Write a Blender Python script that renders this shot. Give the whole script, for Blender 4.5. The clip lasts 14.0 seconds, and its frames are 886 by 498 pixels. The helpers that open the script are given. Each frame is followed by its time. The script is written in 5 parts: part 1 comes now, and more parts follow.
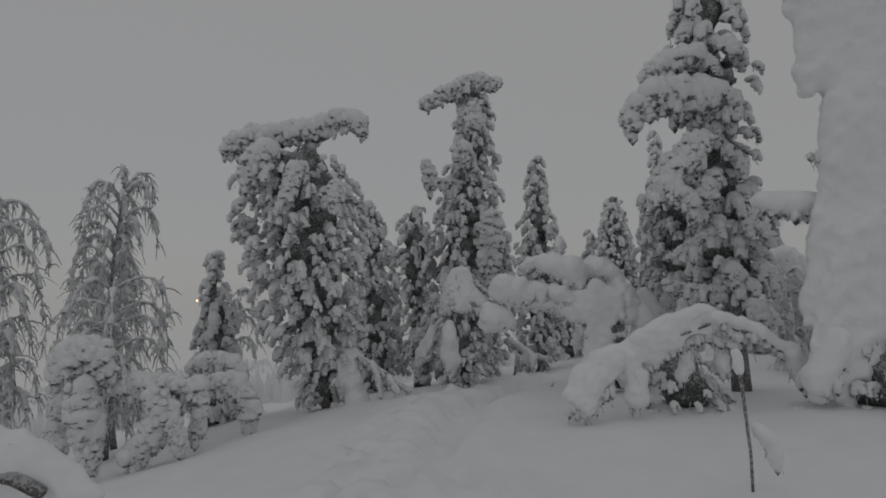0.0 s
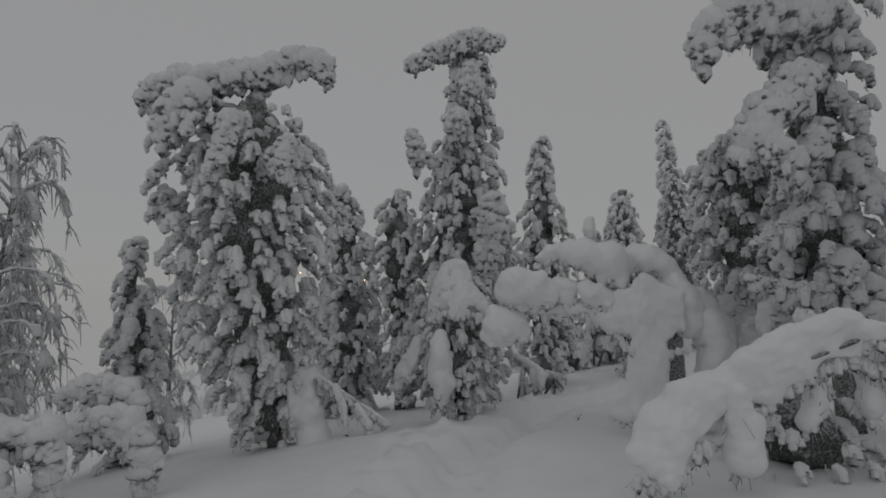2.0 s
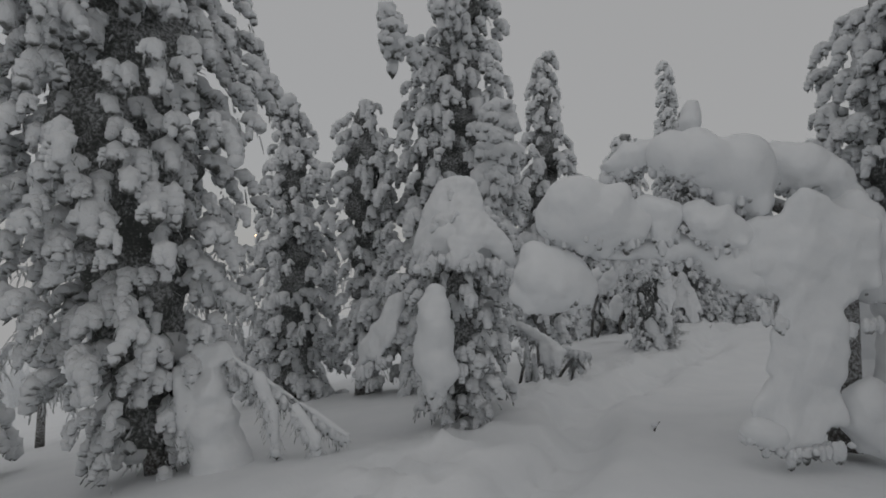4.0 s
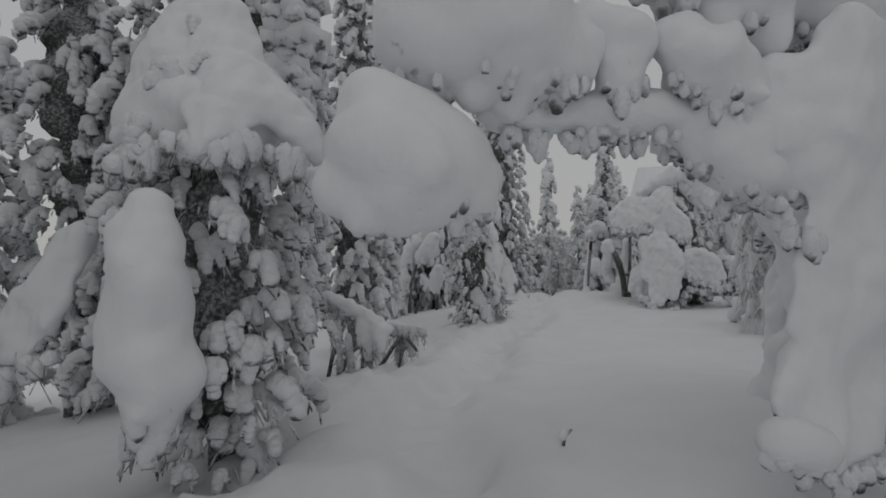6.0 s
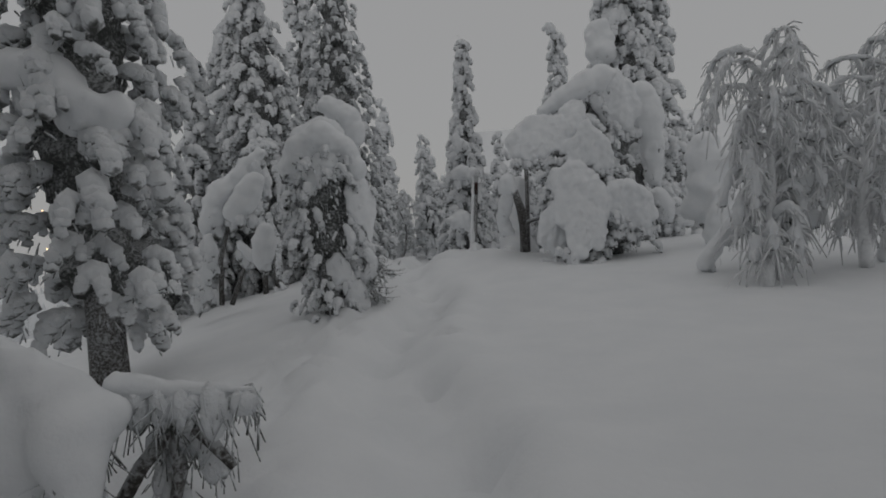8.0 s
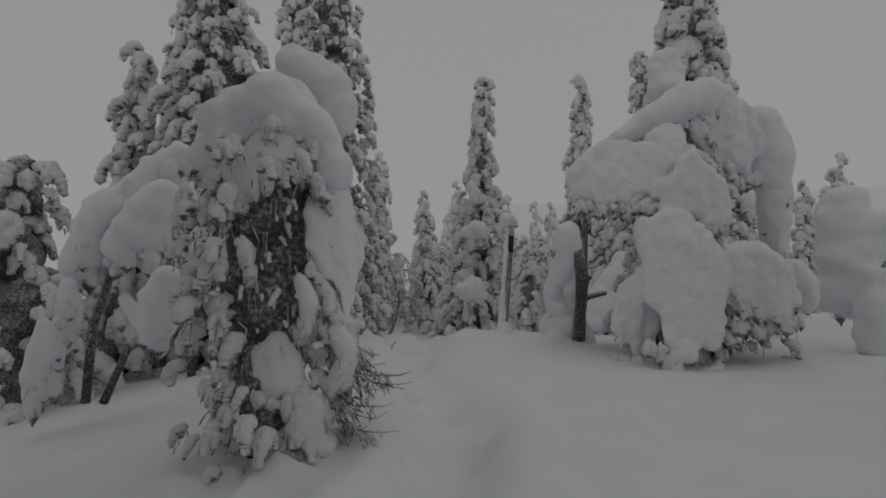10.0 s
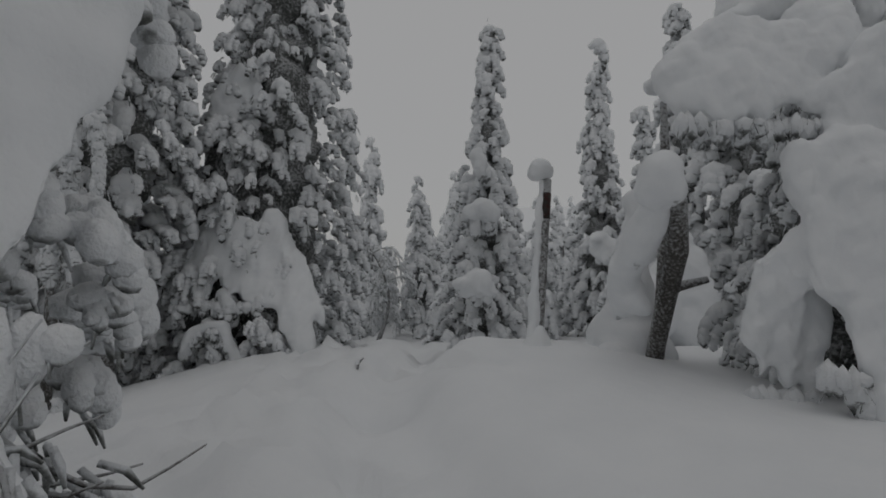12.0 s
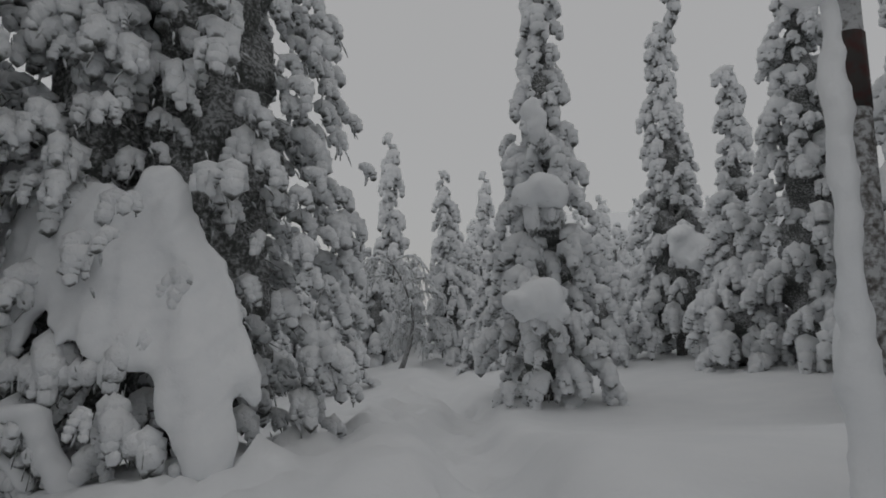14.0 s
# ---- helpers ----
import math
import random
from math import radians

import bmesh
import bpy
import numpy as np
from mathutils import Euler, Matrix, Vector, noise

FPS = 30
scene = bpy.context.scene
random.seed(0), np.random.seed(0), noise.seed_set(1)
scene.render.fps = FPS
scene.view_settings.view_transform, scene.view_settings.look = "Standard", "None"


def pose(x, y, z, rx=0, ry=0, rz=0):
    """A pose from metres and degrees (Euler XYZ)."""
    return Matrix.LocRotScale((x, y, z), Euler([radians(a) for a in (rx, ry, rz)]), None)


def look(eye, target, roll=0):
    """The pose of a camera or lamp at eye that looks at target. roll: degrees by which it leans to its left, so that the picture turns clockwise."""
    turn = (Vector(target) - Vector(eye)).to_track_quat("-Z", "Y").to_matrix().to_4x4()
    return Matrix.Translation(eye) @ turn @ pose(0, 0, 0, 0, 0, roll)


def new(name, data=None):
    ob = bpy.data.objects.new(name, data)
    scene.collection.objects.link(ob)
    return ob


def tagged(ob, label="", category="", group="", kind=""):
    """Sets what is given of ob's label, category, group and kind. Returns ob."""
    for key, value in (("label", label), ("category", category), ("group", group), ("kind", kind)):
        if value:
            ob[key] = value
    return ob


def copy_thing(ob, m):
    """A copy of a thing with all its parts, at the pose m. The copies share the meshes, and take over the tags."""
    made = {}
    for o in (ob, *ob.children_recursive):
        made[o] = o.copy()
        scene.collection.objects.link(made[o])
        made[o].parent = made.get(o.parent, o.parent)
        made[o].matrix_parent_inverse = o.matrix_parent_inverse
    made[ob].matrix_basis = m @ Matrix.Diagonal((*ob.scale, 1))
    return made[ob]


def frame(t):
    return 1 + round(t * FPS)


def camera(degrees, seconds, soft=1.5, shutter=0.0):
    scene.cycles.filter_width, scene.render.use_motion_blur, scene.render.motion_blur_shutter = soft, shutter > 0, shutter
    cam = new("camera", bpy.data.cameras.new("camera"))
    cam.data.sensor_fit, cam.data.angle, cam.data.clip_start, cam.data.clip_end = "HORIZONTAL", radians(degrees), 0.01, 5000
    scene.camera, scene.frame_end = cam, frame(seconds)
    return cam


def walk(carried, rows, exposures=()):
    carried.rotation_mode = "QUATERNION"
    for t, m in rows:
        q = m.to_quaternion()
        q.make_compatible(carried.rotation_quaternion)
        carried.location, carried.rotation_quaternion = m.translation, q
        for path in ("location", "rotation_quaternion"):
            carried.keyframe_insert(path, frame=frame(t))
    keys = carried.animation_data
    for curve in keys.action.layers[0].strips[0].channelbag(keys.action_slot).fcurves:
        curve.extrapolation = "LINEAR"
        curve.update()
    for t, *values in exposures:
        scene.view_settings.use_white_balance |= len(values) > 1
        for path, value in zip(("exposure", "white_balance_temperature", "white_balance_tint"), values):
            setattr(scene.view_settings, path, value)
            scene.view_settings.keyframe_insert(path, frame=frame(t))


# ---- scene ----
cam = camera(79.4, 14.0, soft=1.8)
WALK = [
    (0, (0.358, -0.382, 1.467), (0.272, 2.209, 1.656), -2.44),
    (0.5, (0.467, 0.005, 1.483), (0.452, 2.598, 1.672), -2.38),
    (1, (0.392, 0.444, 1.475), (0.371, 3.037, 1.664), -2.40),
    (1.5, (0.385, 0.902, 1.434), (0.352, 3.494, 1.638), -2.17),
    (2, (0.241, 1.719, 1.383), (0.222, 4.311, 1.597), -2.02),
    (2.2, (0.207, 1.870, 1.380), (0.199, 4.462, 1.590), -2.18),
    (4.3, (-0.080, 4.549, 1.079), (0.189, 7.135, 1.086), -0.19),
    (4.5, (-0.027, 4.748, 1.036), (0.356, 7.320, 1.018), -0.36),
    (5, (0.039, 5.205, 0.931), (0.753, 7.705, 0.891), -0.84),
    (5.5, (0.161, 5.607, 0.880), (1.114, 8.026, 0.838), -1.21),
    (6, (0.278, 6.042, 0.772), (1.359, 8.406, 0.733), -0.85),
    (6.5, (0.357, 6.506, 0.667), (1.596, 8.790, 0.562), -3.42),
    (7, (0.644, 7.111, 0.625), (2.231, 9.149, 0.336), -5.08),
    (7.1, (0.720, 7.290, 0.612), (2.569, 9.078, 0.226), -7.43),
    (7.5, (1.199, 8.307, 0.516), (3.037, 10.117, 0.193), -6.84),
    (7.7, (1.330, 8.629, 0.485), (3.129, 10.485, 0.198), -5.58),
    (9.8, (2.898, 10.879, 0.306), (4.717, 12.734, 0.412), 0.35),
    (10, (2.999, 11.031, 0.327), (4.816, 12.887, 0.443), 0.11),
    (10.5, (3.320, 11.394, 0.263), (5.141, 13.246, 0.387), -0.08),
    (11, (3.657, 11.687, 0.228), (5.495, 13.521, 0.354), 0.45),
    (11.5, (4.014, 12.094, 0.178), (5.856, 13.925, 0.306), 0.23),
    (12, (4.394, 12.469, 0.149), (6.222, 14.313, 0.283), 0.33),
    (12.5, (4.720, 12.867, 0.159), (6.537, 14.721, 0.304), -0.01),
    (13, (5.209, 13.399, 0.155), (6.978, 15.296, 0.346), -0.69),
    (13.5, (5.689, 13.995, 0.157), (7.416, 15.928, 0.362), -1.61),
    (14, (5.973, 14.284, 0.175), (7.707, 16.212, 0.367), -1.23),
]
walk(cam, [(t, look(eye, target, roll)) for t, eye, target, roll in WALK],
     exposures=[(0.0, -0.02), (2.2, 0.04), (4.3, 0.34), (7.0, 0.41), (7.7, 0.21), (9.8, 0.02), (11.0, 0.05), (12.0, 0.16), (13.0, 0.39), (14.0, 0.42)])

# ---- overcast winter dusk ----
world = bpy.data.worlds.new("overcast_sky")
scene.world = world
world.use_nodes = True
wn, wl = world.node_tree.nodes, world.node_tree.links
wn.clear()
sky = wn.new("ShaderNodeTexSky")
sky.sky_type, sky.sun_disc = "NISHITA", False
sky.sun_elevation, sky.sun_rotation = radians(12), radians(140)
sky_level = wn.new("ShaderNodeVectorMath")
sky_level.operation = "SCALE"
sky_level.inputs["Scale"].default_value = 0.05
cloud = wn.new("ShaderNodeMix")
cloud.data_type = "RGBA"
cloud.inputs[0].default_value = 0.93
cloud.inputs[7].default_value = (0.302, 0.301, 0.302, 1)
background = wn.new("ShaderNodeBackground")
world_out = wn.new("ShaderNodeOutputWorld")
wl.new(sky.outputs[0], sky_level.inputs[0])
wl.new(sky_level.outputs[0], cloud.inputs[6])
wl.new(cloud.outputs[2], background.inputs[0])
wl.new(background.outputs[0], world_out.inputs[0])

sun_data = bpy.data.lights.new("sun", "SUN")
sun_data.energy, sun_data.angle, sun_data.color = 0.06, radians(60), (1.0, 0.97, 0.94)
sun = new("sun", sun_data)
sun.matrix_world = look((0, 0, 30), (6, 8, 0))

# ---- materials ----
def material(name, rough=0.8):
    m = bpy.data.materials.new(name)
    m.use_nodes = True
    nodes, links = m.node_tree.nodes, m.node_tree.links
    shader = nodes["Principled BSDF"]
    shader.inputs["Roughness"].default_value = rough
    shader.inputs["Specular IOR Level"].default_value = 0.25
    return m, nodes, links, shader


def noise_node(nodes, links, scale, detail=4.0, rough=0.55):
    place = nodes.new("ShaderNodeNewGeometry")
    tex = nodes.new("ShaderNodeTexNoise")
    tex.inputs["Scale"].default_value, tex.inputs["Detail"].default_value = scale, detail
    tex.inputs["Roughness"].default_value = rough
    links.new(place.outputs["Position"], tex.inputs["Vector"])
    return tex


def ramp_node(nodes, links, source, stops):
    ramp = nodes.new("ShaderNodeValToRGB")
    while len(ramp.color_ramp.elements) < len(stops):
        ramp.color_ramp.elements.new(0.5)
    for element, (at, colour) in zip(ramp.color_ramp.elements, stops):
        element.position, element.color = at, (*colour, 1)
    links.new(source, ramp.inputs[0])
    return ramp


def bump_pair(nodes, links, shader, coarse, fine, strength, metres):
    a, b = noise_node(nodes, links, coarse), noise_node(nodes, links, fine, 3.0)
    add = nodes.new("ShaderNodeMath")
    add.operation = "MULTIPLY_ADD"
    add.inputs[1].default_value = 0.3
    links.new(b.outputs[0], add.inputs[0])
    links.new(a.outputs[0], add.inputs[2])
    bump = nodes.new("ShaderNodeBump")
    bump.inputs["Strength"].default_value, bump.inputs["Distance"].default_value = strength, metres
    links.new(add.outputs[0], bump.inputs["Height"])
    links.new(bump.outputs[0], shader.inputs["Normal"])


def snow_material(name, low, high, strength, metres):
    m, nodes, links, shader = material(name, 0.75)
    tone = noise_node(nodes, links, 2.3)
    ramp = ramp_node(nodes, links, tone.outputs[0], [(0.3, low), (0.7, high)])
    links.new(ramp.outputs[0], shader.inputs["Base Color"])
    bump_pair(nodes, links, shader, 14.0, 90.0, strength, metres)
    return m


SNOW = snow_material("packed_tree_snow", (0.80, 0.82, 0.84), (0.88, 0.89, 0.90), 0.2, 0.03)
GROUND_SNOW = snow_material("ground_snow", (0.83, 0.845, 0.86), (0.88, 0.89, 0.90), 0.35, 0.012)


def frosted(name, dark, mid, white, scale, share):
    """Dark needles or bark with rime that lies thicker on what faces up."""
    m, nodes, links, shader = material(name, 0.85)
    rime = noise_node(nodes, links, scale, 5.0, 0.65)
    geo = nodes.new("ShaderNodeNewGeometry")
    split = nodes.new("ShaderNodeSeparateXYZ")
    links.new(geo.outputs["Normal"], split.inputs[0])
    up = nodes.new("ShaderNodeMath")
    up.operation = "MULTIPLY_ADD"
    up.inputs[1].default_value = 0.18
    links.new(split.outputs[2], up.inputs[0])
    links.new(rime.outputs[0], up.inputs[2])
    ramp = ramp_node(nodes, links, up.outputs[0], [(share - 0.1, dark), (share, mid), (share + 0.14, white)])
    links.new(ramp.outputs[0], shader.inputs["Base Color"])
    bump_pair(nodes, links, shader, 40.0, 160.0, 0.6, 0.01)
    return m


NEEDLES = frosted("frosted_needles", (0.10, 0.103, 0.095), (0.30, 0.31, 0.305), (0.72, 0.74, 0.76), 22.0, 0.42)
# less rime than NEEDLES, and darkened so gaps between boughs look shaded
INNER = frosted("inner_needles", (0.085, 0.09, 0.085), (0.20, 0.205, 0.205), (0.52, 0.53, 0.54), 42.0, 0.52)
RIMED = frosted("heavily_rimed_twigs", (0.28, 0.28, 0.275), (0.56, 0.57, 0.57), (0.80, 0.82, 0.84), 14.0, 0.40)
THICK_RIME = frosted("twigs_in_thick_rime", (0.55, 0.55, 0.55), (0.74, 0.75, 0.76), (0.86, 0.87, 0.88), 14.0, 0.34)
BARK = frosted("rimed_bark", (0.075, 0.07, 0.064), (0.17, 0.165, 0.16), (0.46, 0.47, 0.48), 55.0, 0.46)


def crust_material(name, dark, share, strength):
    """Snow that clings to needles: white where it lies, needles and rime showing on undersides and in bare spots, with
    the undersides' shade put into the colour too.
    """
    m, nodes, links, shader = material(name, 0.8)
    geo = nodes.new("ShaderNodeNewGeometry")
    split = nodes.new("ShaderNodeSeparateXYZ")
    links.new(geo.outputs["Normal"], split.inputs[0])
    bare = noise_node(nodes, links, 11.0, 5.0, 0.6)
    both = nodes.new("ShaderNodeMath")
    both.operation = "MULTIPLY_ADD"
    # faces that look down are coloured dark: painted underside shade besides the needles
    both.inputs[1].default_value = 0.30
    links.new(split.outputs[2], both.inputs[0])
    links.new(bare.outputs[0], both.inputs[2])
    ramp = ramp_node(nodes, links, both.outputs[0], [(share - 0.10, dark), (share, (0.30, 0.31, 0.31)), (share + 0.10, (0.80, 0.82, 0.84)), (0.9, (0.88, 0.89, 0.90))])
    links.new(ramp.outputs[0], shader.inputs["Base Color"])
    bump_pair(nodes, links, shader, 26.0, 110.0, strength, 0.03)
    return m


CRUST = crust_material("snow_on_needles_shaded_below", (0.10, 0.103, 0.096), 0.255, 0.7)
# slab undersides get the same painted shade, at a lower threshold
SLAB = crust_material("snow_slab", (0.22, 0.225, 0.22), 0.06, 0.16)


# ---- mesh building ----
def part(name, data, mat, parent, label=""):
    if isinstance(data, bmesh.types.BMesh):
        mesh = bpy.data.meshes.new(name)
        data.to_mesh(mesh)
        data.free()
        data = mesh
    data.materials.clear()
    data.materials.append(mat)
    ob = new(name, data)
    ob.parent = parent
    return tagged(ob, label)


def ball(subdivisions):
    bm = bmesh.new()
    bmesh.ops.create_icosphere(bm, subdivisions=subdivisions, radius=1.0)
    verts = np.array([v.co[:] for v in bm.verts])
    faces = np.array([[v.index for v in f.verts] for f in bm.faces])
    bm.free()
    return verts, faces


BALL, SMALL_BALL = ball(2), ball(1)


def lumps_mesh(lumps, voxel, seed, rough=0.25, smooth=2, shape=BALL, fine=1.0):
    """Ellipsoids (x, y, z, rx, ry, rz), melted into one lumpy skin of snow."""
    lumps = np.array(lumps)
    verts, faces = shape
    n = len(lumps)
    co = lumps[:, None, :3] + verts[None] * lumps[:, None, 3:]
    idx = faces[None] + (np.arange(n) * len(verts))[:, None, None]
    rough_mesh = bpy.data.meshes.new("lumps")
    rough_mesh.from_pydata(co.reshape(-1, 3).tolist(), [], idx.reshape(-1, 3).tolist())
    holder = new("melting", rough_mesh)
    melt = holder.modifiers.new("melt", "REMESH")
    melt.mode, melt.voxel_size = "VOXEL", voxel
    if smooth:
        soft = holder.modifiers.new("soft", "SMOOTH")
        soft.factor, soft.iterations = 0.5, smooth
    graph = bpy.context.evaluated_depsgraph_get()
    mesh = bpy.data.meshes.new_from_object(holder.evaluated_get(graph))
    bpy.data.objects.remove(holder)
    bpy.data.meshes.remove(rough_mesh)
    count = len(mesh.vertices)
    p = np.empty(count * 3)
    mesh.vertices.foreach_get("co", p)
    nrm = np.empty(count * 3)
    mesh.vertices.foreach_get("normal", nrm)
    p, nrm = p.reshape(-1, 3), nrm.reshape(-1, 3)
    p += nrm * (ripple(p, seed, fine) * rough * 0.12)[:, None]
    mesh.vertices.foreach_set("co", p.ravel())
    mesh.polygons.foreach_set("use_smooth", np.ones(len(mesh.polygons), dtype=bool))
    mesh.update()
    return mesh


def beads_mesh(lumps, seed, shape, round_from):
    """Ellipsoids (x, y, z, rx, ry, rz) left as separate uneven clumps that press into one another."""
    rng = np.random.default_rng(seed)
    lumps = np.array(lumps)
    big = lumps[:, 3] > round_from
    points, corners, start = [], [], 0
    for own, (verts, faces) in ((lumps[big], BALL), (lumps[~big], shape)):
        n, m = len(own), len(verts)
        turn = rng.uniform(0, 6.28, n)
        c, k = np.cos(turn)[:, None], np.sin(turn)[:, None]
        turned = np.stack((verts[None, :, 0] * c - verts[None, :, 1] * k, verts[None, :, 0] * k + verts[None, :, 1] * c, np.broadcast_to(verts[None, :, 2], (n, m))), -1)
        uneven = 0.16 if m < 20 else 0.09
        points.append((own[:, None, :3] + turned * own[:, None, 3:] * rng.uniform(1 - uneven, 1 + uneven, (n, m, 1))).reshape(-1, 3))
        corners.append((faces[None] + (start + np.arange(n) * m)[:, None, None]).reshape(-1, 3))
        start += n * m
    co, idx = np.concatenate(points), np.concatenate(corners)
    mesh = bpy.data.meshes.new("beads")
    mesh.vertices.add(len(co))
    mesh.vertices.foreach_set("co", co.ravel())
    mesh.loops.add(len(idx) * 3)
    mesh.loops.foreach_set("vertex_index", idx.ravel())
    mesh.polygons.add(len(idx))
    mesh.polygons.foreach_set("loop_start", np.arange(len(idx)) * 3)
    mesh.polygons.foreach_set("use_smooth", np.ones(len(idx), dtype=bool))
    mesh.update(calc_edges=True)
    return mesh


def ripple(p, seed, fine=1.0):
    """Cheap smooth noise at three scales, about -1 to 1."""
    rng = np.random.default_rng(seed)
    out = np.zeros(len(p))
    for freq, amount in ((4.0, 0.40), (10.0, 0.30), (23.0, 0.10 + 0.20 * fine), (48.0, 0.26 * fine), (85.0, 0.14 * fine)):
        for _ in range(3):
            k = rng.normal(size=3)
            k *= freq * rng.uniform(0.7, 1.3) / np.linalg.norm(k)
            out += amount / 1.8 * np.sin(p @ k + rng.uniform(0, 6.28) + 1.3 * np.sin(p @ k[[1, 2, 0]] * 0.7))
    return out


def tubes_mesh(paths, sides=6):
    """Tapered tubes along paths of (x, y, z, r)."""
    by_length = {}
    for path in paths:
        by_length.setdefault(len(path), []).append(path)
    verts, faces, start = [], [], 0
    turn = np.linspace(0, 2 * np.pi, sides, endpoint=False)
    for rings, alike in by_length.items():
        path = np.array(alike, float)
        along = np.gradient(path[:, :, :3], axis=1)
        along /= np.linalg.norm(along, axis=2)[:, :, None] + 1e-9
        side = np.cross(along, (0.3, 0.8, 0.52))
        side /= np.linalg.norm(side, axis=2)[:, :, None] + 1e-9
        other = np.cross(along, side)
        ring = side[:, :, None] * np.cos(turn)[:, None] + other[:, :, None] * np.sin(turn)[:, None]
        verts.append((path[:, :, None, :3] + ring * path[:, :, None, 3:]).reshape(-1, 3))
        a, b = np.meshgrid(np.arange(rings - 1), np.arange(sides), indexing="ij")
        c = (b + 1) % sides
        quads = np.stack((a * sides + b, a * sides + c, (a + 1) * sides + c, (a + 1) * sides + b), -1).reshape(-1, 4)
        base = start + np.arange(len(path)) * rings * sides
        faces += (base[:, None, None] + quads[None]).reshape(-1, 4).tolist()
        end = np.arange(sides)
        faces += (base[:, None] + end[::-1][None]).tolist() + (base[:, None] + (rings - 1) * sides + end[None]).tolist()
        start += len(path) * rings * sides
    mesh = bpy.data.meshes.new("tubes")
    mesh.from_pydata(np.concatenate(verts).tolist(), [], faces)
    mesh.polygons.foreach_set("use_smooth", np.ones(len(mesh.polygons), dtype=bool))
    mesh.update()
    return mesh


def chain(points, rng=None, jitter=0.25, flat=1.0, step=0.5):
    """Lumps strung along points (x, y, z, r)."""
    out = []
    for a, b in zip(points[:-1], points[1:]):
        a, b = np.array(a, float), np.array(b, float)
        count = max(1, int(np.linalg.norm((b - a)[:3]) / (step * max(a[3], b[3], 0.02))))
        for k in range(count + 1):
            x, y, z, r = a + (b - a) * k / count
            w = np.ones(3)
            if rng is not None:
                x, y, z = np.array((x, y, z)) + rng.normal(size=3) * jitter * r * 0.5
                w = rng.uniform(1 - jitter, 1 + jitter, 3)
            out.append((x, y, z, r * w[0], r * w[1], r * w[2] * flat))
    return out


def slab_lumps(points, rng, wobble, puff):
    """A slab of snow along points: a smooth core, with smaller swellings all over it (puff: how many)."""
    points = [(x, y, z, 0.9 * r) for x, y, z, r in points]
    out = chain(points, rng, wobble, 0.9, 0.3)
    for a, b in zip(points[:-1], points[1:]):
        a, b = np.array(a, float), np.array(b, float)
        for _ in range(int(puff * (6 + 9 * np.linalg.norm((b - a)[:3]) / max(a[3], b[3])))):
            p = a + (b - a) * rng.uniform()
            way = rng.normal(size=3)
            drip = rng.uniform() < 0.4
            if drip:
                way[2] = -abs(way[2]) - 0.3
            way /= np.linalg.norm(way)
            r = p[3] * (rng.uniform(0.24, 0.40) if drip else rng.uniform(0.30, 0.55))
            q = p[:3] + way * (p[3] - 0.40 * r) * (1, 1, 0.9)
            out.append((*q, r, r, r * (rng.uniform(1.3, 2.2) if drip else rng.uniform(0.8, 1.2))))
    return out


def drape_lumps(drape, rng):
    """A sheet of snow that hangs between an upper and a lower line, with a scalloped hem and soft folds."""
    upper, lower, r = drape
    upper, lower = np.array(upper, float), np.array(lower, float)
    width = max(np.linalg.norm(np.diff(upper, axis=0), axis=1).sum(), np.linalg.norm(np.diff(lower, axis=0), axis=1).sum())
    columns = max(3, int(width / (0.62 * r)))
    phase = rng.uniform(0, 6.28, 3)
    out = []
    for k in range(columns):
        f = k / (columns - 1)
        a, b = (np.array([np.interp(f, np.linspace(0, 1, len(line)), line[:, i]) for i in range(3)]) for line in (upper, lower))
        edge = math.sin(math.pi * min(max(f, 0.04), 0.96)) ** 0.6
        hem = (0.62 + 0.38 * edge) * (0.90 + 0.12 * math.sin(9.0 * f + phase[0]) + 0.10 * math.sin(21.0 * f + phase[1])) + rng.normal() * 0.03
        fold = 0.15 * math.sin(14.0 * f + phase[2])
        a = a + (b - a) * 0.16 * (1 - edge)
        rows = max(3, int(np.linalg.norm(b - a) / (0.55 * r)))
        for j in range(rows):
            v = j / (rows - 1) * hem
            w = r * (0.55 + 0.45 * edge) * (1.0 + fold + 0.15 * math.sin(7.0 * v + phase[1] + 5.0 * f) - 0.45 * v ** 2) * rng.uniform(0.94, 1.06)
            p = a + (b - a) * v + rng.normal(size=3) * 0.03 * r
            out.append((*p, w, w, w * (1.0 + 0.3 * v)))
    return out


def joined_slabs(slabs):
    """Slabs that touch, gathered into one sheet of snow each."""
    groups = []
    for slab in slabs:
        pts = np.array(slab, float)
        hit, rest = [slab], []
        for group in groups:
            other = np.array([q for s in group for q in s], float)
            gap = np.linalg.norm(pts[:, None, :3] - other[None, :, :3], axis=2) - 0.85 * (pts[:, None, 3] + other[None, :, 3])
            if gap.min() < 0:
                hit += group
            else:
                rest.append(group)
        groups = rest + [hit]
    return groups


# ---- the ground ----
TRAIL = np.array([(0.4, -6.0, 0.2), (0.4, 0.0, 0.13), (0.1, 4.5, 0.08), (0.5, 6.8, 0.0), (1.3, 8.5, -0.16), (2.9, 10.9, -0.46),
                  (4.4, 12.5, -0.53), (6.0, 14.3, -0.46), (7.2, 15.6, -0.44), (9.2, 17.6, -0.95), (12.0, 21.0, -1.35), (20.0, 29.0, -1.8)])


